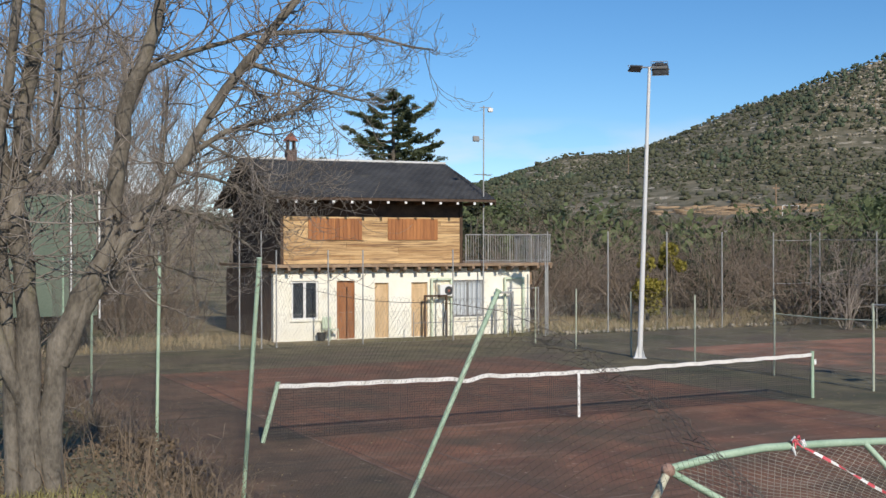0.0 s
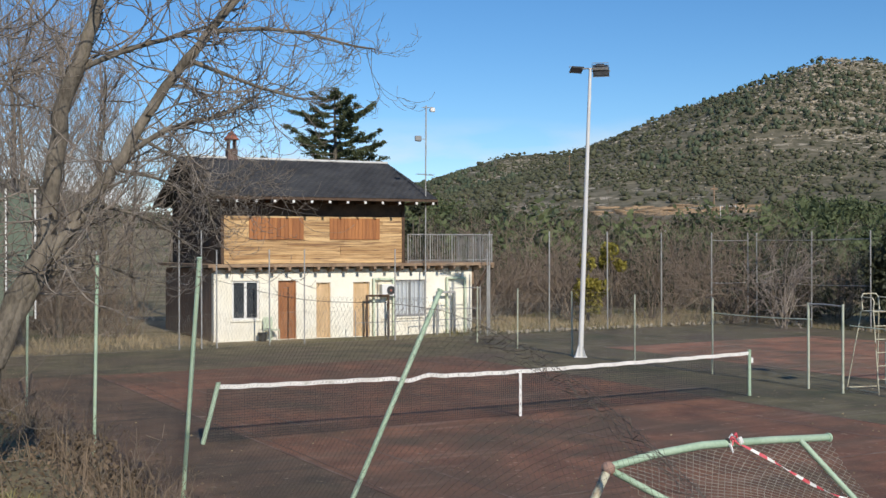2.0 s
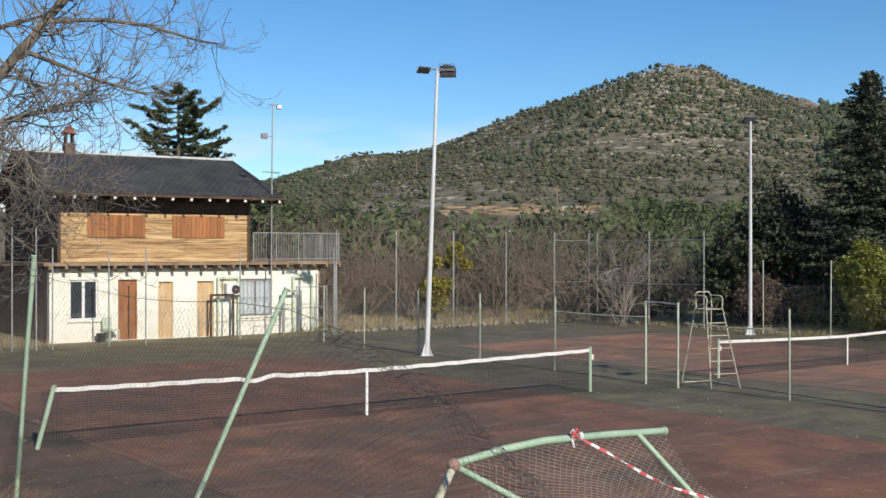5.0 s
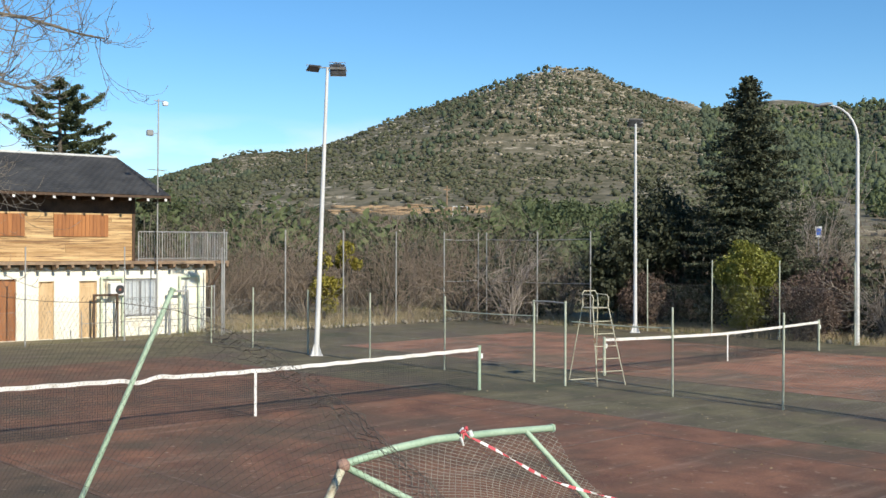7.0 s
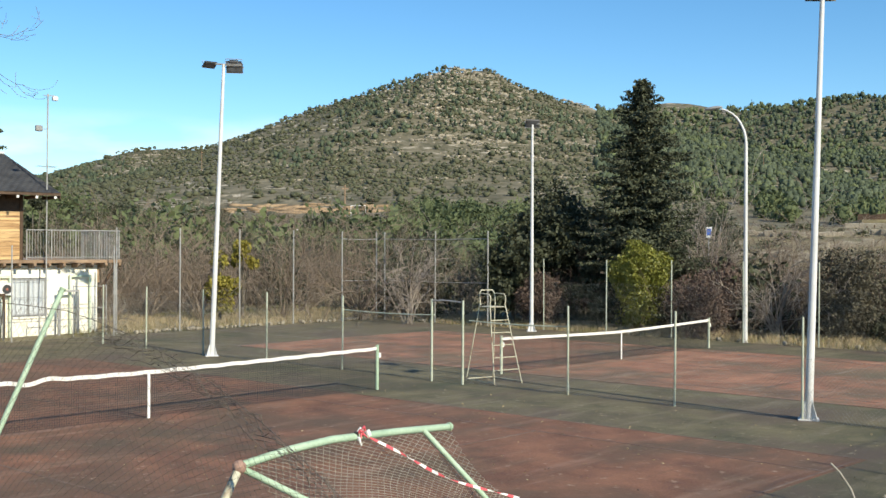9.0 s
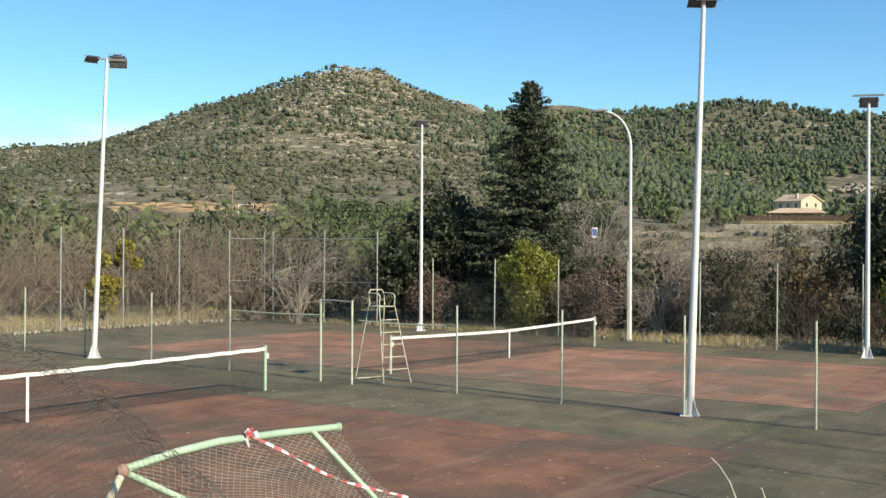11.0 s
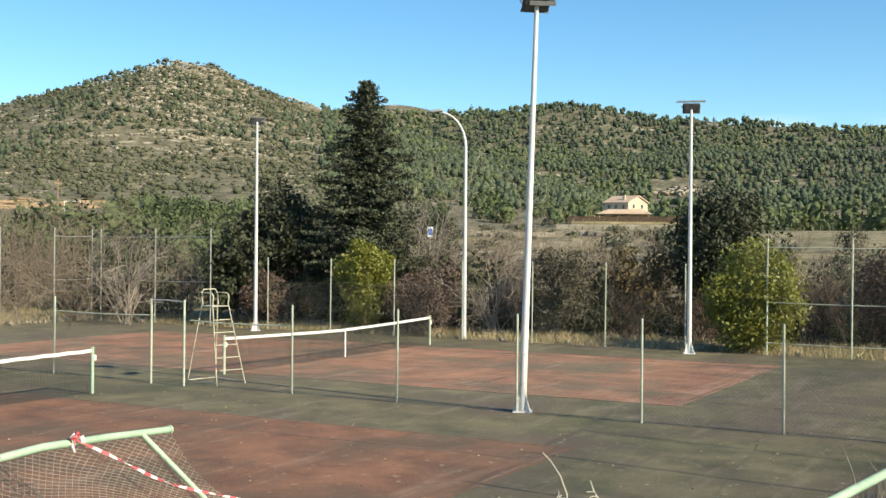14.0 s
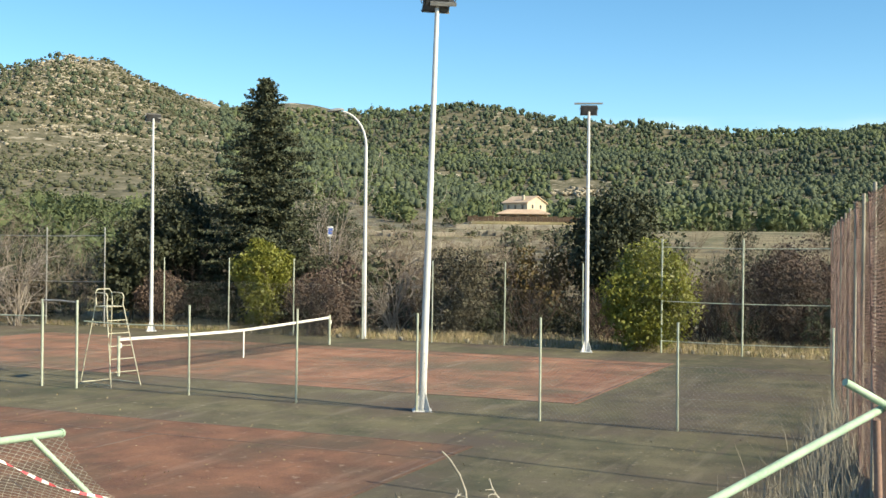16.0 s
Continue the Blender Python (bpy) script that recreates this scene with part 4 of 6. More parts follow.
# chimney
ch = part("chimney", box(B(), (1.55, 3.75, 6.7), (1.95, 4.15, 7.35), 0.01), "chimney", chalet, "small brick chimney with a red conical cap")
for dx in (0.04, 0.30):
    for dy in (0.04, 0.30):
        part("chimney_leg", box(B(), (1.55 + dx, 3.75 + dy, 7.35), (1.61 + dx, 3.81 + dy, 7.72)), "chimney", ch)
bm = B()
bmesh.ops.create_cone(bm, cap_ends=True, segments=8, radius1=0.34, radius2=0.02, depth=0.36, matrix=Matrix.Translation((1.75, 3.95, 7.90)))
part("cap", bm, "brick_red", ch)
part("strut", box(B(), (10.45, 0.02, 1.95), (10.55, 0.12, 2.69)), "beam", chalet)
bm = B()
tube(bm, [(10.5, -0.2, 1.7), (11.1, -0.25, 2.66)], 0.05, 6)
part("strut", bm, "dark_wood", chalet, "dark diagonal balcony strut")


# ---- things by the chalet ----
def in_house(x, y, z=0.0):
    return chalet.matrix_basis @ Vector((x, y, z))


# slates on the front slope, laid in overlapping courses
s = Soup()
cols, courses = 32, 24
rs = np.random.default_rng(5)
for j in range(courses):
    for i in range(cols + 1):
        w = (X1 - X0) / cols
        x0 = X0 + (i - 0.5 * (j % 2)) * w
        x1 = min(x0 + w * 0.992, X1)
        x0 = max(x0, X0)
        if x1 - x0 < 0.05:
            continue
        u0, u1 = j / courses, min(1.0, (j + 1.25) / courses)
        lift = 0.114 + rs.uniform(0, 0.005)
        pts = []
        for dz in (-0.012, 0.0):
            for x, u, l in ((x0, u0, lift), (x1, u0, lift + rs.uniform(-0.004, 0.004)), (x1, u1, 0.104), (x0, u1, 0.104)):
                pts.append((x, EY - 0.04 + (RY - EY + 0.04) * u, EZ + (RZ - EZ) * u + l + dz))
        s.add(pts, [(4, 5, 6), (4, 6, 7), (0, 1, 5), (0, 5, 4), (1, 2, 6), (1, 6, 5), (0, 4, 7), (0, 7, 3)])
sl = s.part("slate_cover", "slate", front_roof, "overlapping dark slates")
tagged(sl, kind="stuff")

mast = thing("antenna_mast", (22.3, 40.0, 0.0), 0, "slim steel mast with aerials and a small camera", "antenna mast")
mast.matrix_basis = pose(*in_house(8.12, -0.62), 0, 0, -4)
part("pole", tube(B(), [(0, 0, 0), (0.02, 0, 5), (0.05, 0, 8.9)], 0.028, 8), "grey_steel", mast, smooth=True)
part("crossbar", tube(B(), [(-0.12, 0, 8.82), (0.35, 0, 8.84)], 0.016, 6), "grey_steel", mast)
part("camera_housing", box(B(), (0.22, -0.08, 8.66), (0.42, 0.08, 8.82), 0.03), "white", mast, "white camera housing")
part("aerial_boom", tube(B(), [(-0.35, 0, 6.25), (0.36, 0, 6.2)], 0.012, 6), "grey_steel", mast)
for k in range(6):
    part("aerial_rod", tube(B(), [(-0.3 + k * 0.12, -0.25, 6.24), (-0.3 + k * 0.12, 0.25, 6.24)], 0.006, 5), "grey_steel", mast)
part("sensor", box(B(), (-0.42, -0.06, 7.5), (-0.16, 0.06, 7.72), 0.03), "grey", mast)
part("sensor_arm", tube(B(), [(-0.3, 0, 7.6), (0.04, 0, 7.6)], 0.012, 6), "grey_steel", mast)

pots = thing("bucket", in_house(1.72, -0.30), 10, "dark plastic bucket standing by the wall", "bucket")
bm = B()
tube(bm, [(0, 0, 0), (0, 0, 0.30)], [0.13, 0.17], 14)
tube(bm, [(0, 0, 0.29), (0, 0, 0.32)], 0.18, 14)
part("body", bm, "black", pots, smooth=True)
part("bail", tube(B(), [(0.17 * math.cos(a), 0.02, 0.31 + 0.16 * math.sin(a)) for a in np.linspace(0, math.pi, 9)], 0.006, 5), "grey_steel", pots)
chair = thing("garden_chair", in_house(2.05, -0.32), 20, "pale green plastic garden chair against the plaster wall", "chair")
part("seat", box(B(), (-0.22, -0.22, 0.40), (0.22, 0.2, 0.44), 0.012), "pale_green", chair)
part("backrest", box(B(), (-0.22, 0.17, 0.46), (0.22, 0.21, 0.88), 0.015), "pale_green", chair)
for x in (-0.2, 0.2):
    for y in (-0.2, 0.18):
        part("leg", tube(B(), [(x * 1.08, y * 1.08, 0), (x, y, 0.41)], 0.018, 6), "pale_green", chair)


def steel_frame(x0, x1, y, tall, mat, label):
    t = thing("goal_frame", in_house(x0, y), -3.95, label, "metal frame", "frames by the chalet")
    w = x1 - x0
    for x in (0, w):
        part("upright", box(B(), (x - 0.04, -0.04, 0), (x + 0.04, 0.04, tall), 0.006), mat, t)
    part("crossbar", box(B(), (0.04, -0.04, tall - 0.08), (w - 0.04, 0.04, tall), 0.006), mat, t)
    for x in (0, w):
        part("stay", tube(B(), [(x, 0.04, tall - 0.1), (x, 0.3, 0.02)], 0.015, 6), mat, t)
    return t


steel_frame(5.80, 6.68, -0.35, 1.62, "dark_wood", "dark brown frame leaning before the wall")
steel_frame(8.75, 9.5, -0.35, 1.7, "grey_steel", "grey steel frame standing before the wall")
steel_frame(6.18, 7.0, -0.12, 2.25, "pale_green", "pale green steel frame against the wall")
steel_frame(9.3, 10.1, -0.12, 2.25, "pale_green", "pale green steel frame against the wall")
ac = thing("air_conditioner", in_house(6.45, -0.16, 1.55), -3.95, "white outdoor air conditioning unit on the plaster wall", "air conditioner")
part("casing", box(B(), (0, -0.14, 0), (0.6, 0.155, 0.45), 0.02), "white", ac)
part("grille", tube(B(), [(0.36, -0.15, 0.22), (0.36, -0.142, 0.22)], 0.17, 20), "black", ac)
part("hub", tube(B(), [(0.36, -0.165, 0.22), (0.36, -0.15, 0.22)], 0.045, 12), "brick_red", ac)
hoop = thing("pipe_rail", in_house(5.0, -1.2), -3.95, "low rail of thin grey pipes before the chalet", "rail")
for x in (0, 1.3, 2.6, 3.9, 5.2):
    part("post", tube(B(), [(x, 0, 0), (x, 0, 1.05 if x < 3 else 1.9)], 0.02, 6), "grey_steel", hoop)
part("rail", tube(B(), [(0, 0, 0.62), (5.2, 0, 0.66)], 0.016, 6), "grey_steel", hoop)
part("rail", tube(B(), [(2.6, 0, 1.05), (5.2, 0, 1.05)], 0.016, 6), "grey_steel", hoop)
part("rail", tube(B(), [(3.9, 0, 1.85), (5.2, 0, 1.85)], 0.016, 6), "grey_steel", hoop)
fence("house_fence", (4.4, 37.6), (24.2, 37.6), [0.3, 4.2, 6.9, 7.67, 8.2, 10.1, 11.4, 15.0, 19.0], lambda d: 4.0 if 6 < d < 8 else 3.35, [(0.2, 19.6, 1.2)], 0.07, 0.0018, "grey_steel", "wire", "thin-posted chain-link fence between court and chalet", post_r=0.026)


# ---- umpire chair, street lamp ----
ump = thing("umpire_chair", (22.05, 18.2, 0.0), -14, "peeling cream tubular steel umpire chair with a ladder", "umpire chair")
for x in (-0.42, 0.42):
    part("leg", tube(B(), [(x, -0.60, 0), (x * 0.55, -0.14, 1.95)], 0.014, 8), "cream_paint", ump, smooth=True)
    part("leg", tube(B(), [(x, 0.60, 0), (x * 0.55, 0.28, 1.95)], 0.014, 8), "cream_paint", ump, smooth=True)
    part("foot_bar", tube(B(), [(x, -0.60, 0.05), (x, 0.60, 0.05)], 0.015, 6), "cream_paint", ump)
    part("arm", tube(B(), [(x * 0.55, -0.14, 1.9), (x * 0.55, -0.17, 2.12), (x * 0.55, -0.11, 2.19), (x * 0.55, 0.16, 2.2), (x * 0.55, 0.24, 2.2)], 0.016, 8), "cream_paint", ump, smooth=True)
part("foot_bar", tube(B(), [(-0.42, 0.60, 0.05), (0.42, 0.60, 0.05)], 0.015, 6), "cream_paint", ump)
part("back_hoop", tube(B(), [(-0.23, 0.26, 1.9), (-0.23, 0.30, 2.20), (-0.17, 0.31, 2.28), (0.17, 0.31, 2.28), (0.23, 0.30, 2.20), (0.23, 0.26, 1.9)], 0.016, 8), "cream_paint", ump, smooth=True)
part("seat", box(B(), (-0.24, -0.14, 1.86), (0.24, 0.28, 1.885), 0.008), "cream_paint", ump)
for k in range(5):
    z = 0.35 + k * 0.3
    q = z / 1.95
    part("rung", tube(B(), [(-0.42 + 0.19 * q, -0.60 + 0.46 * q, z), (0.42 - 0.19 * q, -0.60 + 0.46 * q, z)], 0.012, 6), "cream_paint", ump)

street = thing("street_lamp", (37.95, 19.6, height(37.95, 19.6)), 0, "grey steel street lamp with a curved arm", "street lamp")
pts = [(0, 0, 0), (0, 0, 3), (0, 0, 7.15)] + [(-0.46 * (1 - math.cos(a)), 0.89 * (1 - math.cos(a)), 7.15 + 1.3 * math.sin(a)) for a in np.linspace(0.2, 1.45, 7)]
part("pole", tube(B(), pts, [0.085, 0.072, 0.058] + [0.048 - 0.002 * k for k in range(7)], 10), "white_pole", street, smooth=True)
bm = B()
bmesh.ops.create_icosphere(bm, subdivisions=2, radius=1.0)
for v in bm.verts:
    v.co = Vector((v.co.x * 0.12, v.co.y * 0.34, v.co.z * (0.085 if v.co.z > 0 else 0.05)))
head = part("lamp_head", bm, "grey", street, "grey cobra-head lantern", smooth=True)
head.matrix_basis = pose(-0.52, 1.02, 8.47, -8, 0, 27)


# ---- near fence, broken down ----
near = thing("broken_fence", (4.1, 13.0, 0.0), 0, "broken-down chain-link fence on leaning mint green posts", "fence")
for foot, top in (((4.45, 29.9), (4.45, 29.9, 3.2)), ((4.4, 25.7), (4.42, 25.6, 3.25)), ((4.05, 17.93), (4.11, 17.92, 3.28)), ((4.1, 13.6), (4.1, 12.85, 3.25)), ((3.95, 9.55), (5.33, 9.40, 2.96))):
    a = Vector((foot[0] - 4.1, foot[1] - 13.0, min(0, float(height(foot[0], foot[1]))) - 0.02))
    b = Vector((top[0] - 4.1, top[1] - 13.0, top[2]))
    post = part("post", tube(B(), [a, a.lerp(b, 0.5), b], 0.027 if foot[1] > 10 else 0.024, 10), "green_paint", near, smooth=True)
    w = (b - a).normalized()
    part("cap", tube(B(), [b - w * 0.005, b + w * 0.012], 0.031, 10), "green_paint", post)
s = Soup()


def near_top(yy):
    """Height of the mesh's upper edge: taut between posts, then torn and sagging."""
    if yy > 13:
        return 3.1
    if yy > 7.3:
        return 3.1 - 0.06 * math.sin((13 - yy) / 5.7 * math.pi) - 0.02 * (13 - yy)
    t = 7.3 - yy
    return max(0.3, 2.98 - 0.10 * t - 0.075 * t * t)


def near_bend(x, y, z):
    yy = 30.0 - x
    lean = max(0.0, min(1.0, (17.9 - yy) / 9)) * 0.30
    zz = z / 3.1 * near_top(yy - lean * z)
    return (0.05 * math.sin(x * 1.3 + z) + 0.05, yy - 13.0 - lean * z, zz - 0.05 * abs(math.sin(x * 0.75)) * z / 3.1)


chain_link(s, 24.75, 3.1, 0.058, 0.0010, near_bend, 0.5)
for z in (0.05, 1.5, 3.05):
    s.strand([near_bend(x, 0, z) for x in np.linspace(0, 24.75, 60)], 0.0028, 0.0028)
rs = np.random.default_rng(8)
for k in range(7):
    s.strand([np.array(near_bend(x, 0, 3.03 - 0.02 * k)) + rs.normal(size=3) * 0.02 for x in np.linspace(22.2, 24.75, 40)], 0.0022, 0.0022)
s.part("mesh", "dark_wire", near, "sagging dark wire mesh")

panel = thing("fallen_fence_panel", (4.3, 5.53, 0.0), 0, "bent mint green tube frame with torn wire mesh and barrier tape", "fence panel")


def rel(x, y, z):
    return Vector((x - 4.3, y - 5.53, z))


A, Bq, A2, C2 = rel(4.3, 5.53, 2.02), rel(6.34, 5.66, 2.02), rel(5.28, 5.33, 1.465), rel(6.79, 5.33, 1.44)
mid = rel(4.93, 5.40, 2.125)
part("top_tube", tube(B(), [A + Vector((0.02, 0, 0.01)), A.lerp(mid, 0.5) + Vector((0, -0.01, 0.02)), mid, mid.lerp(Bq, 0.5) + Vector((0, 0, 0.006)), Bq], 0.025, 12), "green_paint", panel, "bent mint green tube", smooth=True)
part("end_ring", tube(B(), [Bq - Vector((0.01, 0, 0)), Bq + Vector((0.012, 0, 0))], 0.032, 12), "green_paint", panel)
part("side_tube", tube(B(), [A, A2], 0.021, 10), "green_paint", panel, smooth=True)
part("leg", tube(B(), [A, rel(4.15, 5.50, 1.82), rel(4.05, 5.45, -0.02)], 0.027, 10), "cream_paint", panel, "peeling cream leg tube", smooth=True)
part("brace", tube(B(), [rel(5.97, 5.58, 2.05), rel(6.39, 5.32, 1.513), rel(6.44, 5.29, 1.45)], 0.020, 10), "green_paint", panel, smooth=True)
for x, y in ((5.28, 5.33), (6.44, 5.29)):
    part("leg", tube(B(), [rel(x, y, 1.46), rel(x, y, 0.0)], 0.026, 8), "green_paint", panel, smooth=True)
bm = B()
bmesh.ops.create_icosphere(bm, subdivisions=2, radius=0.045, matrix=Matrix.Translation(A))
part("joint", bm, "rust_wire", panel, "rusted tube joint")
s = Soup()


def patch(x, y, z):
    u, v = x / 2.1, 1 - z / 1.62
    p = (A.lerp(mid, u * 2) if u < 0.5 else mid.lerp(Bq, u * 2 - 1)).lerp(A2.lerp(C2, u), v)
    dip = -0.03 - 0.09 * math.sin(math.pi * min(1, v)) * (0.5 + 0.5 * math.sin(u * 5.5 + v * 3 + 0.8))
    return (p.x + 0.012 * math.sin(9 * v + 3 * u), p.y, p.z + dip * (0.3 + 0.7 * min(1, v * 4)))


chain_link(s, 2.1, 1.62, 0.055, 0.0021, patch, 0.10)
s.part("mesh", "pale_wire", panel, "torn pale wire mesh")
# barrier tape: knot on the tube and a twisted strip
kn = rel(5.22, 5.46, 2.13)
rk = random.Random(9)
for k in range(9):
    a = kn + Vector((rk.uniform(-0.07, 0.05), rk.uniform(-0.03, 0.0), rk.uniform(-0.025, 0.03)))
    b = a + Vector((rk.uniform(-0.05, 0.06), rk.uniform(-0.04, 0.01), rk.uniform(-0.06, 0.03)))
    part("tape_knot", tube(B(), [a, a.lerp(b, 0.5) + Vector((0, 0, 0.02)), b], [0.006, 0.011, 0.004], 5), ("red", "white", "red", "white", "black")[k % 5], panel)
p0, p1 = rel(5.30, 5.43, 2.09), rel(6.375, 5.03, 1.575)
n = 22
for k in range(n):
    bm = B()
    rows = []
    for i in range(4):
        u = (k + i / 3) / n
        c = p0.lerp(p1, u) + Vector((0.02 * math.sin(u * 9), 0, -0.05 * math.sin(math.pi * u)))
        ang = u * 11
        w = Vector((math.cos(ang), 0.1, math.sin(ang))) * 0.010
        nn = Vector((-math.sin(ang), 0, math.cos(ang))) * 0.0012
        rows.append([bm.verts.new(c + w + nn), bm.verts.new(c - w + nn), bm.verts.new(c - w - nn), bm.verts.new(c + w - nn)])
    for a, b in zip(rows, rows[1:]):
        for q in range(4):
            bm.faces.new((a[q], a[(q + 1) % 4], b[(q + 1) % 4], b[q]))
    part("tape_strip", bm, "red" if k % 2 == 0 else "white", panel)

brace = thing("fallen_brace", (6.4, 0.3, 0.0), 0, "mint green tube leaning on a rusty post by the high fence", "steel tube")
part("long_tube", tube(B(), [(0.22, -0.02, 2.51), (-1.48, 0.56, 2.30), (-2.1, 0.77, 2.22)], 0.021, 10), "green_paint", brace, smooth=True)
part("cross_tube", tube(B(), [(-0.02, 0.15, 2.67), (0.2, -0.07, 2.52), (0.45, -0.32, 2.34)], 0.022, 10), "green_paint", brace, smooth=True)
part("stub_post", tube(B(), [(-2.08, 0.79, float(height(4.3, 1.1)) - 0.05), (-2.08, 0.79, 2.26)], 0.028, 8), "green_paint", brace, smooth=True)
part("rusty_post", tube(B(), [(0.12, -0.03, 0.0), (0.1, -0.04, 1.4), (0.13, 0.0, 2.46)], 0.021, 10), "rust_wire", brace, "rust-brown post", smooth=True)



# ---- plants ----
def grow_twigs(soup, start, way, length, r, depth, rg, droop=0.15, kink=0.35):
    """A long bowed twig whose end hooks upwards, with side twigs of the same kind."""
    n = 8
    pts = [np.array(start, float)]
    d = np.array(way, float)
    d /= np.linalg.norm(d)
    bow = rg.normal(size=3) * kink * 0.30
    for i in range(n):
        d = d + bow + rg.normal(size=3) * kink * 0.16 + np.array([0, 0, -droop * 0.6 if i < 3 else droop * 1.5])
        d /= np.linalg.norm(d)
        pts.append(pts[-1] + d * length / n)
    soup.strand(pts, r, max(0.0016, r * 0.5), 4 if r > 0.005 else 3)
    if depth > 0:
        for k in range(rg.integers(2, 5)):
            i = rg.integers(2, n + 1)
            w = pts[i] - pts[i - 1]
            w = w / np.linalg.norm(w)
            grow_twigs(soup, pts[i], w * 0.75 + rg.normal(size=3) * 0.5, length * rg.uniform(0.35, 0.7), r * 0.66, depth - 1, rg, droop, kink)


tree = thing("bare_tree", (1.05, 7.95, float(height(1.05, 7.95)) - 0.05), 0, "many-stemmed leafless tree with grey lichened bark on the bank", "tree")
base = np.array(tree.matrix_basis.translation)


def limb(pts, r0, r1, twigs, seed, reach=0.9, depth=2, name="limb"):
    """One stem through a few bends, knobbly, with its twigs."""
    rg = np.random.default_rng(seed)
    ctrl = np.array(pts, float) - base
    fine = [ctrl[0]]
    m = len(ctrl)
    for i in range(m - 1):
        p0, p1, p2, p3 = ctrl[max(i - 1, 0)], ctrl[i], ctrl[i + 1], ctrl[min(i + 2, m - 1)]
        for t in (0.25, 0.5, 0.75, 1.0):
            fine.append(0.5 * (2 * p1 + (p2 - p0) * t + (2 * p0 - 5 * p1 + 4 * p2 - p3) * t * t + (3 * p1 - p0 - 3 * p2 + p3) * t ** 3))
    fine = np.array(fine)
    fine[1:] += rg.normal(size=(len(fine) - 1, 3)) * r0 * 0.12
    n = len(fine)
    radii = [float((r0 + (r1 - r0) * i / (n - 1)) * rg.uniform(0.92, 1.1)) for i in range(n)]
    stem = part(name, tube(B(), [tuple(p) for p in fine], radii, 10), "bark", tree, smooth=True)
    s = Soup()
    for k in range(int(twigs * 0.72) + 1):
        i = int(rg.integers(n // 4, n))
        w = fine[i] - fine[i - 1]
        w = w / (np.linalg.norm(w) + 1e-6)
        side = rg.normal(size=3) * np.array([1.0, 1.0, 0.7])
        grow_twigs(s, fine[i], w * 0.5 + side * 0.6 + np.array([0, 0, 0.12]), reach * rg.uniform(0.35, 1.25), min(0.0078, radii[i] * 0.45), depth, rg)
    if twigs:
        tw = s.part("twig_mass", "twig", stem, "thin grey-brown twigs")
        tagged(tw, kind="stuff")


limb([(0.98, 7.94, 1.7), (0.96, 7.94, 2.92), (0.91, 7.95, 3.51), (0.91, 7.95, 4.14), (1.0, 7.94, 4.63), (1.06, 7.93, 5.4)], 0.085, 0.04, 40, 1, 1.0, name="trunk")
limb([(1.1, 7.93, 1.7), (1.14, 7.92, 2.62), (1.24, 7.9, 2.92), (1.46, 7.87, 3.4), (1.55, 7.85, 4.09), (1.66, 7.83, 4.55), (1.77, 7.8, 4.86), (1.89, 7.77, 5.5)], 0.085, 0.036, 44, 2, 1.0, name="trunk")
limb([(1.17, 7.91, 2.6), (1.42, 7.87, 3.21), (1.64, 7.83, 3.52), (1.96, 7.76, 3.98), (2.22, 7.69, 4.45), (2.51, 7.59, 4.84), (2.85, 7.49, 5.35)], 0.052, 0.026, 44, 3, 0.8)
limb([(1.94, 7.76, 3.96), (2.22, 7.69, 4.16), (2.59, 7.57, 4.28), (2.81, 7.49, 4.42)], 0.022, 0.008, 34, 4, 0.6)
limb([(0.95, 7.94, 3.77), (1.13, 7.92, 4.08), (1.15, 7.92, 4.56), (1.21, 7.91, 5.3)], 0.028, 0.02, 14, 5, 0.8)
limb([(0.86, 7.95, 1.75), (0.84, 7.96, 2.78), (0.8, 7.96, 3.33), (0.83, 7.96, 3.77), (0.76, 7.96, 4.43), (0.7, 8.0, 5.3)], 0.05, 0.03, 34, 6, 0.9, name="trunk")
limb([(2.51, 7.59, 4.84), (2.81, 7.49, 4.87), (3.1, 7.38, 4.85), (3.40, 7.24, 4.77), (3.55, 7.16, 4.74)], 0.018, 0.005, 30, 7, 0.42)
limb([(1.31, 7.89, 2.9), (1.55, 7.85, 3.36), (1.71, 7.82, 3.67), (1.93, 7.76, 3.94)], 0.032, 0.022, 12, 8, 0.7)
limb([(1.66, 7.83, 4.55), (1.97, 7.75, 4.69), (2.29, 7.66, 4.8), (2.48, 7.61, 4.88)], 0.022, 0.010, 14, 9, 0.6)
limb([(2.37, 7.64, 4.64), (2.66, 7.55, 4.53), (2.91, 7.45, 4.44), (3.1, 7.36, 4.38)], 0.016, 0.006, 30, 10, 0.5)
limb([(1.85, 7.78, 3.9), (2.18, 7.7, 3.83), (2.4, 7.63, 3.71), (2.6, 7.55, 3.73)], 0.015, 0.005, 40, 11, 0.55)
limb([(2.04, 7.74, 4.11), (2.33, 7.65, 3.94), (2.46, 7.6, 3.75), (2.50, 7.57, 3.55)], 0.012, 0.004, 40, 12, 0.5)
limb([(1.75, 7.8, 3.65), (1.98, 7.72, 3.6), (2.2, 7.66, 3.5), (2.4, 7.6, 3.34)], 0.013, 0.004, 40, 15, 0.5)
limb([(1.3, 7.9, 2.95), (1.55, 7.95, 3.2), (1.85, 8.0, 3.25), (2.1, 8.05, 3.15)], 0.017, 0.006, 26, 13, 0.55)
limb([(0.95, 7.95, 2.3), (0.75, 7.9, 2.9), (0.72, 7.85, 3.6), (0.85, 7.8, 4.6), (0.9, 7.8, 5.3)], 0.05, 0.025, 24, 14, 0.8)


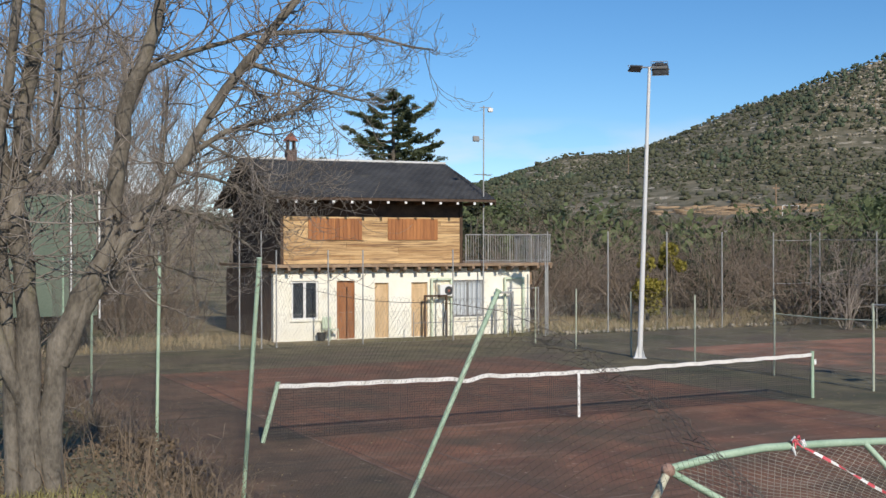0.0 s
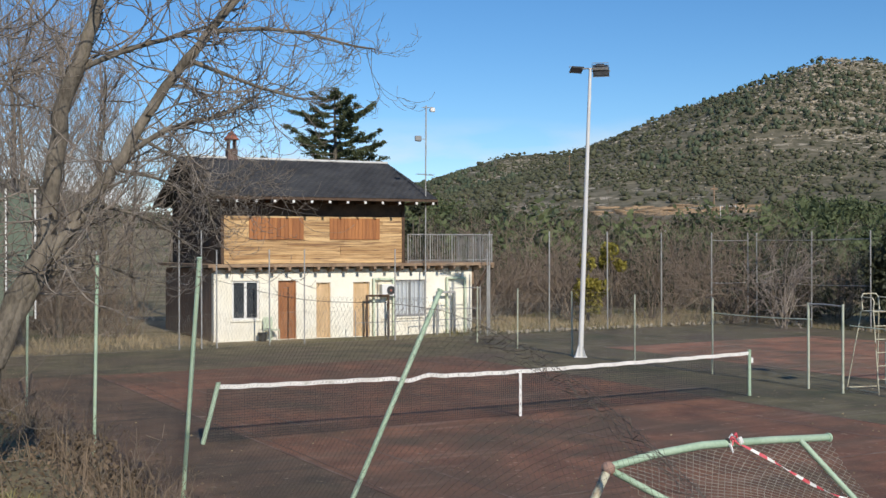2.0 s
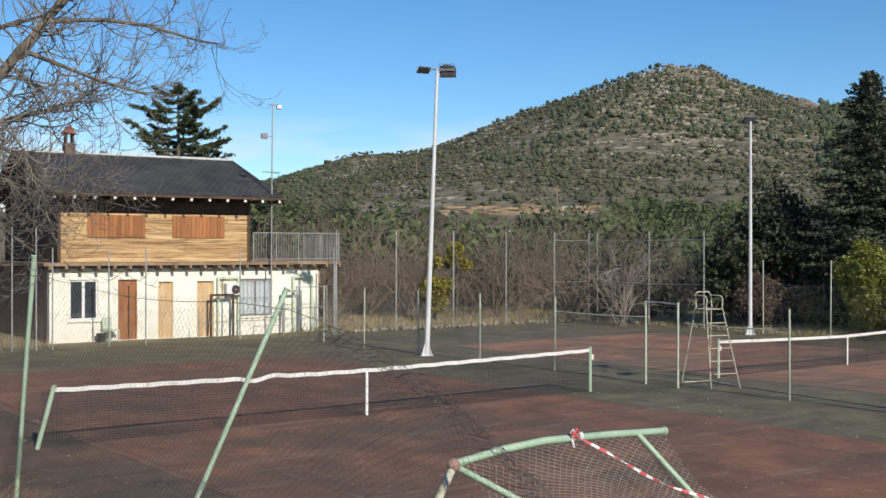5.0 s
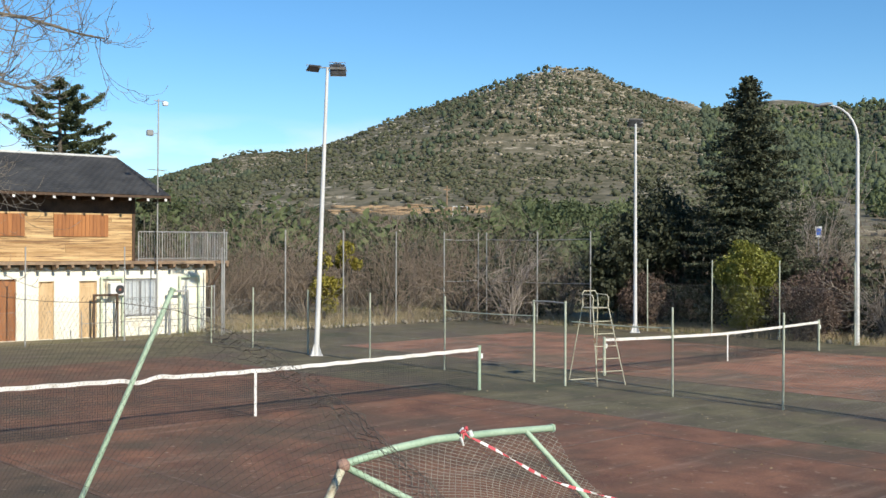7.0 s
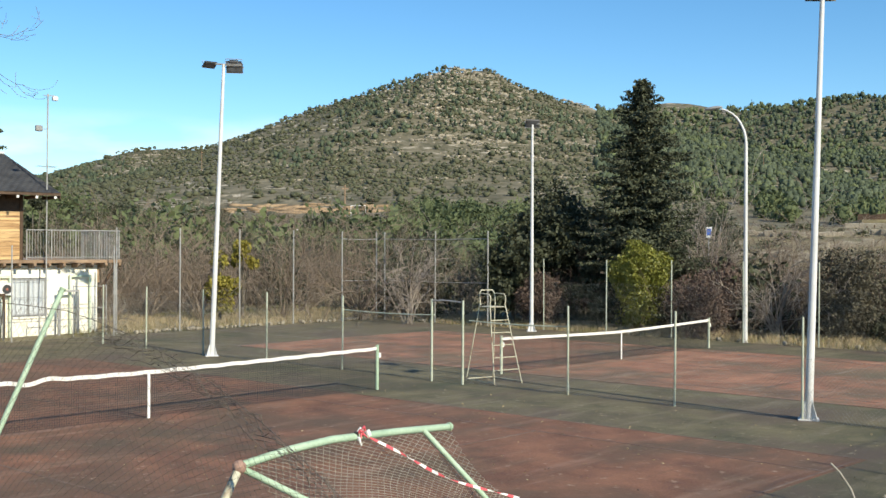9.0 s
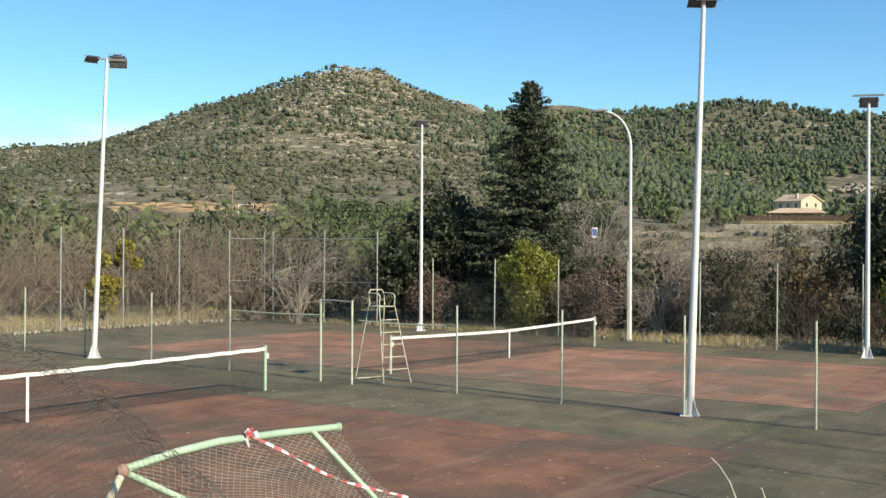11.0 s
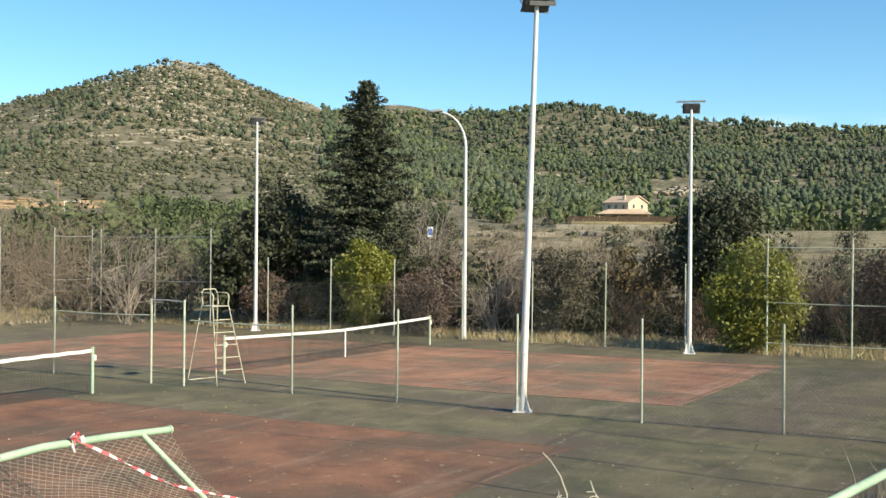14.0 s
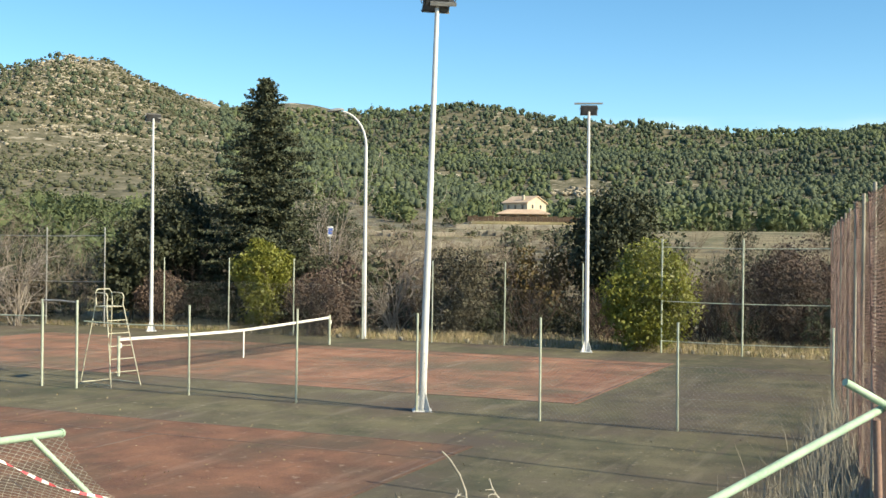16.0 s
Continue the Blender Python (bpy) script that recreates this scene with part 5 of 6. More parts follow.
def bare_tree(x, y, tall, seed, spread=0.22, n=90, name="leafless_tree", mat="pale_twig"):
    """A slim upright tree without leaves."""
    t = thing(name, (x, y, float(height(x, y)) - 0.05), 0, "leafless grey-brown tree with fine upright twigs", "tree", "leafless trees beyond the court")
    rg = np.random.default_rng(seed)
    part("trunk", tube(B(), [(0.012 * tall * math.sin(k * 1.3 + seed), 0.01 * tall * math.cos(k * 1.7), tall * k / 6) for k in range(7)], [0.013 * tall * (1 - k / 7.5) for k in range(7)], 7), "bark", t, smooth=True)
    s = Soup()
    for k in range(n):
        z = tall * rg.uniform(0.12, 0.95)
        a = rg.uniform(0, 6.28)
        length = tall * rg.uniform(0.14, 0.34) * (1.1 - z / tall * 0.5)
        out = np.array([math.cos(a), math.sin(a), 0])
        p0 = np.array([0, 0, z])
        pts = [p0 + out * length * spread * 3.0 * u ** 0.8 + np.array([0, 0, length * u]) + rg.normal(size=3) * 0.05 * length * u for u in (0, 0.3, 0.6, 1.0)]
        s.strand(pts, 0.022, 0.007, 3)
        for j in range(7):
            i = rg.integers(1, 4)
            q = pts[i]
            dd = out * rg.uniform(-0.2, 0.7) + rg.normal(size=3) * 0.35 + np.array([0, 0, 0.8])
            l2 = length * rg.uniform(0.25, 0.55)
            s.strand([q, q + dd * l2 * 0.5 + rg.normal(size=3) * 0.04, q + dd * l2 * np.array([0.8, 0.8, 1.1])], 0.009, 0.004, 3)
    tw = s.part("twig_mass", mat, t, "fine grey-brown twigs")
    tagged(tw, kind="stuff")
    return t


b1 = bare_tree(2.0, 38.0, 11.5, 21)
b2 = bare_tree(7.5, 47.0, 12.5, 22, 0.26, 110)
for k, (x, y, sc) in enumerate(((5.6, 44.0, 0.95), (10.3, 52.0, 1.0), (13.0, 56.0, 1.02), (4.0, 50.0, 1.1), (0.4, 33.0, 0.9), (8.0, 58.0, 1.15), (15.6, 60.0, 0.9), (6.8, 41.0, 0.8), (9.0, 45.5, 0.85), (11.6, 49.5, 0.9), (1.5, 46.0, 1.1), (12.2, 61.0, 1.2), (5.0, 57.0, 1.2), (16.5, 56.0, 0.75))):
    c = copy_thing((b1, b2)[k % 2], pose(x, y, float(height(x, y)) - 0.05, 0, 0, 47 * k + 20))
    c.scale = (sc, sc, sc)


def leafy(name, x, y, tall, wide, mat, n, leaf, label, seed, low=0.0, lumps=26, trunk=0.09, cat="tree", group=""):
    """A broadleaf crown of many leaves on uneven lumps, with gaps, on a trunk with limbs."""
    rg = np.random.default_rng(seed)
    t = thing(name, (x, y, float(height(x, y)) - 0.03), 0, label, cat, group)
    mid_z = (tall + low) / 2
    cs = []
    while len(cs) < lumps:
        p = rg.uniform(-1, 1, 3)
        if np.linalg.norm(p) < 1:
            cs.append(p)
    cs = np.array(cs) * np.array([wide * 0.40, wide * 0.40, (tall - low) * 0.42]) + np.array([0, 0, mid_z])
    rad = wide * rg.uniform(0.10, 0.24, lumps)
    which = rg.integers(0, lumps, n)
    d = rg.normal(size=(n, 3))
    d /= np.linalg.norm(d, axis=1, keepdims=True)
    pts = cs[which] + d * (rad[which] * rg.uniform(0.55, 1.12, n))[:, None]
    pts[:, 2] = np.maximum(pts[:, 2], low + 0.02)
    s = Soup()
    s.leaves(pts, leaf, rg)
    cr = s.part("crown", mat, t)
    tagged(cr, kind="stuff")
    bm = B()
    tube(bm, [(0, 0, 0), (0.05, 0.03, mid_z * 0.5), (0, 0, tall * 0.8)], [trunk, trunk * 0.8, trunk * 0.2], 7)
    for k in range(7):
        c = cs[k]
        tube(bm, [(0, 0, mid_z * 0.35), (c[0] * 0.5, c[1] * 0.5, (mid_z * 0.35 + c[2]) / 2), tuple(c)], [trunk * 0.5, trunk * 0.35, trunk * 0.15], 5)
    part("trunk", bm, "bark", t)
    return t


def polar(az, r):
    return r * math.sin(radians(az)), r * math.cos(radians(az))


leafy("laurel_bush", *polar(57.7, 47.2), 4.0, 2.7, "laurel", 15000, 0.070, "bright yellow-green laurel bush behind the court fence", 31, lumps=60, cat="bush", group="laurel bushes")
leafy("laurel_bush", *polar(76.8, 39.6), 3.75, 3.5, "laurel", 17000, 0.072, "large bright green laurel bush behind the floodlight", 32, lumps=60, cat="bush", group="laurel bushes")
leafy("holm_oak", *polar(75.3, 45.0), 6.1, 4.4, "oak", 16000, 0.095, "dark evergreen holm oak behind the bushes", 33, 0.4, lumps=40, group="holm oaks")
leafy("grey_bush", *polar(67.3, 44.0), 3.9, 3.0, "olive_grey", 11000, 0.06, "dense grey-green bush behind the court fence", 43, 0.1, lumps=44, cat="bush", group="grey bushes")
leafy("grey_bush", *polar(87.5, 46.0), 3.5, 3.4, "olive_grey", 9000, 0.06, "grey-green bush beyond the end fence", 44, 0.1, lumps=40, cat="bush", group="grey bushes")
leafy("russet_bush", *polar(52.6, 49.0), 2.5, 2.2, "bare_red", 7000, 0.05, "dark russet bush under the evergreen oaks", 45, 0.0, lumps=30, cat="bush", group="russet bushes")
leafy("russet_bush", *polar(60.4, 44.5), 2.7, 2.8, "bare_red", 8000, 0.05, "dark russet bush beside the laurel", 46, 0.0, lumps=34, cat="bush", group="russet bushes")
leafy("holm_oak", *polar(53.6, 52.0), 6.6, 4.6, "oak", 16000, 0.10, "dark evergreen holm oak beside the spruce", 34, 0.4, lumps=34, group="holm oaks")
leafy("holm_oak", *polar(51.4, 50.0), 4.4, 3.2, "oak", 6000, 0.12, "dark evergreen holm oak beside the spruce", 35, 0.3, group="holm oaks")
leafy("yellow_shrub", *polar(36.9, 52.0), 3.4, 2.0, "yellow_leaf", 2200, 0.09, "shrub with sparse yellow leaves behind the fence", 36, 0.2, lumps=12, cat="shrub", group="yellow shrubs")
leafy("yellow_shrub", *polar(38.0, 54.0), 4.2, 1.5, "yellow_leaf", 1300, 0.09, "shrub with sparse yellow leaves behind the fence", 37, 1.6, lumps=8, cat="shrub", group="yellow shrubs")
leafy("autumn_shrub", *polar(71.6, 45.0), 3.9, 3.0, "autumn", 2600, 0.09, "shrub with thin brown and ochre autumn leaves", 38, 0.2, lumps=20, cat="shrub", group="autumn shrubs")
leafy("autumn_shrub", *polar(83.6, 43.0), 3.5, 4.4, "bare_red", 14000, 0.06, "dense russet shrub behind the end fence", 39, 0.0, lumps=30, cat="shrub", group="autumn shrubs")
leafy("autumn_shrub", *polar(61.6, 46.0), 2.9, 2.6, "bare_red", 3600, 0.07, "dense russet shrub behind the court fence", 40, 0.0, lumps=24, cat="shrub", group="autumn shrubs")


def spruce(x, y, tall, wide, seed):
    rg = np.random.default_rng(seed)
    t = thing("spruce", (x, y, float(height(x, y)) - 0.05), 0, "tall dark green spruce with a thin crooked tip", "tree")
    part("trunk", tube(B(), [(0, 0, 0), (0.02, 0, tall * 0.6), (0.12, 0.0, tall)], [0.2, 0.1, 0.015], 8), "bark", t, smooth=True)
    s, tips = Soup(), []
    for k in range(330):
        u = 0.04 + 0.95 * (k + rg.uniform()) / 330
        z = tall * u
        length = wide * 0.5 * min(1.0, 1.12 * (1 - u) ** 0.72 + 0.02) * rg.choice((0.5, 0.7, 0.9, 1.05, 1.2)) * rg.uniform(0.9, 1.1) + 0.10
        a = k * 2.4 + rg.normal() * 0.3
        out = np.array([math.cos(a), math.sin(a), 0])
        lift = 0.28 if u > 0.8 else 0.06
        pts = np.array([np.array([0.02 * u, 0, z]) + out * length * q + np.array([0, 0, length * (lift * q - 0.34 * q * q + 0.26 * q ** 3)]) for q in (0, 0.35, 0.7, 1.0)])
        s.strand(pts, 0.02, 0.005, 3)
        m = int(22 + 85 * length)
        q = rg.uniform(0.10, 1.0, m)
        p = np.stack([np.interp(q, (0, 0.35, 0.7, 1.0), pts[:, i]) for i in range(3)], 1)
        side = np.cross(out, [0, 0, 1])
        away = rg.uniform(-1, 1, m)
        tips.append(p + side * (away * 0.34 * length * (1.12 - q))[:, None] + rg.normal(size=(m, 3)) * 0.035 - np.array([0, 0, 0.10]) * np.abs(away)[:, None])
    s.part("branch_mass", "bark", t)
    n = Soup()
    n.leaves(np.concatenate(tips), 0.078, rg, 0.35)
    f = n.part("foliage", "spruce", t)
    tagged(f, kind="stuff")


spruce(*polar(57.7, 50.0), 10.7, 6.3, 41)


def cedar(x, y, tall, wide, seed):
    rg = np.random.default_rng(seed)
    t = thing("cedar", (x, y, float(height(x, y)) - 0.05), 0, "blue-green cedar with layered flat boughs behind the chalet", "tree")
    part("trunk", tube(B(), [(0, 0, 0), (0.1, 0, tall * 0.5), (0.0, 0.0, tall)], [0.3, 0.18, 0.03], 8), "bark", t, smooth=True)
    s, tips = Soup(), []
    for k in range(64):
        u = 0.42 + 0.57 * (k + rg.uniform()) / 64
        z = tall * u
        length = wide * 0.5 * (1.06 - u) ** 0.5 * rg.choice((0.45, 0.7, 0.9, 1.15)) * rg.uniform(0.85, 1.1)
        a = k * 2.4 + rg.normal() * 0.5
        out = np.array([math.cos(a), math.sin(a), 0])
        side = np.cross(out, [0, 0, 1])
        rise = rg.uniform(0.05, 0.42)
        q0 = np.linspace(0, 1, 6)
        line = np.array([0, 0, z]) + out * (q0 * length)[:, None] + np.array([0, 0, 1.0]) * (length * (rise * q0 - 0.10 * np.sin(q0 * 3.1)))[:, None] + rg.normal(size=(6, 3)) * 0.04
        s.strand(line, 0.05, 0.008, 4)
        for j in range(int(12 + 11 * length)):
            q = rg.uniform(0.15, 1.0)
            root = np.array([np.interp(q, q0, line[:, i]) for i in range(3)])
            way = out * rg.uniform(0.3, 1.0) + side * rg.uniform(-0.9, 0.9) + np.array([0, 0, rg.uniform(-0.25, 0.30)])
            m = 34
            e = rg.uniform(0, 1, m)
            reach = (0.20 + 0.28 * length * (1.15 - q)) * rg.uniform(0.6, 1.2)
            tips.append(root + way * (e * reach)[:, None] + rg.normal(size=(m, 3)) * np.array([0.05, 0.05, 0.03]) - np.array([0, 0, 0.10]) * (rg.uniform(0, 1, m) ** 2)[:, None])
    s.part("bough_mass", "bark", t)
    n = Soup()
    n.leaves(np.concatenate(tips), 0.058, rg, 0.3)
    f = n.part("foliage", "cedar", t)
    tagged(f, kind="stuff")


cedar(*polar(24.3, 62.0), 12.0, 9.4, 42)


# ---- woods and scrub on the slopes ----
def tuft_template(rg, tufts, pointed, leaf=0.17, core=1.0):
    """An uneven crown of height 1 and width about 1, as triangles."""
    s = Soup()
    t = (1 + 5 ** 0.5) / 2
    iv = np.array([(-1, t, 0), (1, t, 0), (-1, -t, 0), (1, -t, 0), (0, -1, t), (0, 1, t), (0, -1, -t), (0, 1, -t), (t, 0, -1), (t, 0, 1), (-t, 0, -1), (-t, 0, 1)], float) / 1.9
    fc = [(0, 11, 5), (0, 5, 1), (0, 1, 7), (0, 7, 10), (0, 10, 11), (1, 5, 9), (5, 11, 4), (11, 10, 2), (10, 7, 6), (7, 1, 8), (3, 9, 4), (3, 4, 2), (3, 2, 6), (3, 6, 8), (3, 8, 9), (4, 9, 5), (2, 4, 11), (6, 2, 10), (8, 6, 7), (9, 8, 1)]
    for k in range(1 if tufts < 30 else 2):
        v = iv * rg.uniform(0.6, 1.3, (12, 1)) * np.array([0.30, 0.30, 0.34]) * core + np.array([rg.uniform(-0.1, 0.1), rg.uniform(-0.1, 0.1), 0.4 + 0.2 * k])
        s.add(v, fc)
    d = rg.normal(size=(tufts, 3))
    d /= np.linalg.norm(d, axis=1, keepdims=True)
    p = d * rg.uniform(0.30, 0.54, (tufts, 1)) * (1 + 0.22 * np.sin(d[:, :1] * 5 + 1.3) * np.cos(d[:, 1:2] * 4 + d[:, 2:] * 5))
    p[:, 2] = p[:, 2] * 0.95 + 0.5
    if pointed:
        p[:, :2] *= np.clip(1.45 - p[:, 2:], 0.3, 1.05)
    s.leaves(p, leaf, rg)
    return np.concatenate(s.v), np.concatenate(s.f)


def scatter(name, mat, pts, wide, tall, label, category, seed, tufts=22, pointed=False, leaf=0.17, core=1.0):
    """Many crowns at once, standing on the ground, each turned and sized by chance."""
    rg = np.random.default_rng(seed)
    made = [tuft_template(rg, tufts, pointed, leaf, core) for _ in range(8)]
    s = Soup()
    zs = height(pts[:, 0], pts[:, 1])
    kind = rg.integers(0, 8, len(pts))
    for k in range(8):
        sel = np.where(kind == k)[0]
        if not len(sel):
            continue
        v, f = made[k]
        a = rg.uniform(0, 6.28, len(sel))
        sz = rg.uniform(0.45, 1.35, len(sel))
        w = wide * sz * rg.uniform(0.8, 1.2, len(sel))
        h = tall * sz * rg.uniform(0.8, 1.2, len(sel))
        x = v[None, :, 0] * np.cos(a)[:, None] - v[None, :, 1] * np.sin(a)[:, None]
        y = v[None, :, 0] * np.sin(a)[:, None] + v[None, :, 1] * np.cos(a)[:, None]
        vv = np.stack([x * w[:, None] + pts[sel, 0][:, None], y * w[:, None] + pts[sel, 1][:, None], v[None, :, 2] * h[:, None] + zs[sel][:, None] - 0.08 * h[:, None]], -1).reshape(-1, 3)
        ff = (f[None] + (np.arange(len(sel)) * len(v))[:, None, None]).reshape(-1, 3)
        s.add(vv, ff)
    return tagged(new(name, s.mesh(name, mat)), label, category, kind="stuff")


def spread_polar(n, az, rr, rg):
    a = np.radians(rg.uniform(az[0], az[1], n))
    r = np.sqrt(rg.uniform(rr[0] ** 2, rr[1] ** 2, n))
    return np.stack([r * np.sin(a), r * np.cos(a)], 1)


def open_pitch(p):
    """Where the earth pitch and its cut terrace lie open."""
    a, r = np.degrees(np.arctan2(p[:, 0], p[:, 1])), np.hypot(p[:, 0], p[:, 1])
    return (a > 37) & (a < 45.5) & (r > 120)


def earth_strip(p):
    """The bare cut below the hill, beside the far goal."""
    a, r = np.degrees(np.arctan2(p[:, 0], p[:, 1])), np.hypot(p[:, 0], p[:, 1])
    e = np.degrees(np.arctan2(height(p[:, 0], p[:, 1]) - EYE, r))
    return (a > 36.5) & (a < 48) & (e > 1.25) & (e < 2.1)


rg = np.random.default_rng(77)
p = spread_polar(31000, (24, 62), (165, 560), rg)
p = p[~(open_pitch(p) & (np.hypot(p[:, 0], p[:, 1]) < 215))]
patchy = wobble(p[:, 0], p[:, 1], 26, 4) + wobble(p[:, 0], p[:, 1], 9, 6) * 0.7
p = p[patchy > rg.uniform(-0.75, 0.75, len(p))]
p = p[~earth_strip(p)]
scatter("hill_scrub", "maquis", p, 1.45, 0.95, "dark green scrub dotted over the limestone hill", "scrub", 51, 5, False, 0.15, 1.35)
p = spread_polar(1500, (24, 62), (200, 555), rg)
p = p[~earth_strip(p)]
scatter("hill_bushes", "maquis", p, 2.6, 1.9, "single dark evergreen bushes on the limestone hill", "scrub", 59, 14, False, 0.13, 1.3)
p = spread_polar(5200, (24, 62), (240, 535), rg)
p = p[(wobble(p[:, 0], p[:, 1], 34, 14) > 0.22) & ~earth_strip(p)]
scatter("hill_pines", "pine", p, 2.0, 2.3, "dark pines in patches on the limestone hill", "pines", 52, 10, True, 0.13, 1.3)
p = spread_polar(17500, (55.5, 95), (330, 780), rg)
gaps = wobble(p[:, 0], p[:, 1], 22, 31) + 0.6 * wobble(p[:, 0], p[:, 1], 8, 33)
p = p[gaps > rg.uniform(-1.3, -0.35, len(p))]
pe = np.degrees(np.arctan2(height(p[:, 0], p[:, 1]) - EYE, np.hypot(p[:, 0], p[:, 1])))
pa = np.degrees(np.arctan2(p[:, 0], p[:, 1]))
p = p[~((np.abs(pa - 73.4) < 1.5) & (np.abs(pe - 2.95) < 0.45))]
pick = wobble(p[:, 0], p[:, 1], 30, 35) + rg.normal(size=len(p)) * 0.45
scatter("pine_forest", "pine", p[pick < 0.28], 3.0, 3.3, "dense pine forest on the far ridge", "forest", 53, 9, True, 0.14, 1.3)
scatter("light_forest", "pine_light", p[pick >= 0.28], 3.3, 3.1, "lighter green pines among the dark forest", "forest", 60, 9, False, 0.14, 1.3)
p = spread_polar(1300, (-5, 26), (260, 660), rg)
scatter("far_woods", "maquis", p, 4.5, 4.2, "dark woods on the low hill beyond the trees", "woods", 54, 12)
p = spread_polar(430, (26, 59), (75, 215), rg)
p = p[(wobble(p[:, 0], p[:, 1], 17, 24) > 0.0) & ~open_pitch(p)]
scatter("valley_trees", "pine_light", p, 4.6, 4.6, "green pines and oaks below the hill", "trees", 55, 480, False, 0.048, 0.5)
p = spread_polar(230, (24, 62), (70, 200), rg)
p = p[~open_pitch(p)]
scatter("valley_oaks", "oak", p, 3.8, 3.2, "dark evergreen oaks below the hill", "trees", 56, 480, False, 0.048, 0.5)
p = spread_polar(110, (58, 76), (95, 200), np.random.default_rng(5))
p = p[:60]
scatter("field_scrub", "maquis", p, 2.4, 1.1, "low olive scrub between the terraced fields", "scrub", 58, 130, False, 0.09, 0.7)
p = spread_polar(280, (60, 98), (210, 330), rg)
fa, fr = np.degrees(np.arctan2(p[:, 0], p[:, 1])), np.hypot(p[:, 0], p[:, 1])
p = p[~((fa > 66.5) & (fa < 75) & (fr < 236)) & ~((fa < 67) & (fr < 262))]
scatter("field_edge_pines", "pine_light", p, 5.0, 5.0, "light green pines at the edge of the fields", "trees", 57, 120, True, 0.1, 0.8)

# limestone ledges and blocks where the hillside is steep
p = spread_polar(24000, (27, 60), (230, 560), rg)
z = height(p[:, 0], p[:, 1])
rr = np.hypot(p[:, 0], p[:, 1])
steep = (height(p[:, 0] * (1 + 2.5 / rr), p[:, 1] * (1 + 2.5 / rr)) - z) / 2.5
order = np.argsort(-(steep + rg.normal(size=len(z)) * 0.14))
s = Soup()
cube = np.array([(x, y, q) for x in (-0.5, 0.5) for y in (-0.5, 0.5) for q in (-0.5, 0.5)])
cf = [(0, 1, 3), (0, 3, 2), (4, 6, 7), (4, 7, 5), (0, 4, 5), (0, 5, 1), (2, 3, 7), (2, 7, 6), (0, 2, 6), (0, 6, 4), (1, 5, 7), (1, 7, 3)]


def block(x, y, wide, deep, tall):
    v = (cube + rg.normal(size=(8, 3)) * 0.2) * np.array([wide, deep, tall])
    a = math.atan2(x, y) + rg.normal() * 0.4
    c, q = math.cos(a), math.sin(a)
    s.add(np.stack([v[:, 0] * c + v[:, 1] * q + x, -v[:, 0] * q + v[:, 1] * c + y, v[:, 2] + float(height(x, y)) + 0.1 * tall], 1), cf)


for i in order[:230]:
    n = int(rg.integers(4, 16))
    along = np.array([p[i, 1], -p[i, 0]]) / rr[i]
    big = rg.uniform(0.35, 0.95)
    for j in range(n):
        q = p[i] + along * (j - n / 2) * 1.0 + rg.normal(size=2) * 0.7
        block(q[0], q[1], big * rg.uniform(0.8, 2.2), 0.8, big * rg.uniform(0.4, 1.0))
for i in order[230:1500]:
    block(p[i, 0], p[i, 1], rg.uniform(0.25, 0.9), rg.uniform(0.3, 0.7), rg.uniform(0.2, 0.5))
tagged(new("limestone_blocks", s.mesh("limestone_blocks", "rock")), "pale limestone ledges and blocks on the hill", "rocks", kind="stuff")


# ---- thickets close behind the fences ----
def thicket(name, pts, tall, stems, mat, label, seed, twigs=5, lean=0.36, thick=0.02):
    rg = np.random.default_rng(seed)
    s = Soup()
    zs = height(pts[:, 0], pts[:, 1])
    for (x, y), z in zip(pts, zs):
        h0 = tall * rg.uniform(0.4, 1.3)
        for k in range(stems):
            d = rg.normal(size=2) * lean
            b = np.array([x + rg.normal() * 0.25, y + rg.normal() * 0.25, z - 0.05])
            h = h0 * rg.uniform(0.5, 1.0)
            top = b + np.array([d[0] * h, d[1] * h, h])
            m = (b + top) / 2 + np.array([d[0], d[1], -0.1]) * 0.18 * h + rg.normal(size=3) * 0.05
            s.strand([b, m, top], thick, thick * 0.3, 3)
            for j in range(twigs + 3):
                u = rg.uniform(0.25, 1.0)
                q = b + (top - b) * u
                e = q + np.array([rg.normal() * 0.2, rg.normal() * 0.2, rg.uniform(0.1, 0.5)]) * h * 0.6
                s.strand([q, e], min(0.0065, thick * 0.5), 0.003, 3)
    return tagged(new(name, s.mesh(name, mat)), label, "thicket", kind="stuff")


def strip(n, x0, x1, y0, y1, rg):
    return np.stack([rg.uniform(x0, x1, n), rg.uniform(y0, y1, n)], 1)


thicket("side_thicket", strip(120, 41.0, 46, -2, 33, rg), 2.9, 14, "bare_red", "tangled bare russet bushes behind the side fence", 61, 6)
thicket("side_thicket_far", strip(70, 43, 52, -4, 36, rg), 3.4, 14, "bare", "tangled bare grey bushes behind the side fence", 62, 6)
thicket("back_thicket", np.concatenate([strip(75, 26, 45, 45, 58, rg), strip(30, 36, 52, 34, 46, rg)]), 3.7, 15, "bare", "bare grey-brown bushes behind the back fence", 63, 6)
thicket("left_thicket", np.concatenate([strip(90, -2, 12.3, 43, 58, rg)]), 3.6, 13, "bare", "bare brown undergrowth beside the chalet", 64, 6)
p = strip(34, 41.0, 48, 0, 34, rg)
scatter("side_evergreens", "oak", p, 2.2, 2.4, "dark evergreen undergrowth behind the side fence", "undergrowth", 65, 900, False, 0.04, 0.6)
p = np.concatenate([strip(14, 40, 60, 36, 60, rg), strip(16, 24, 45, 55, 70, rg)])
scatter("back_evergreens", "oak", p, 3.0, 3.0, "dark evergreen undergrowth behind the back fence", "undergrowth", 66, 900, False, 0.04, 0.6)


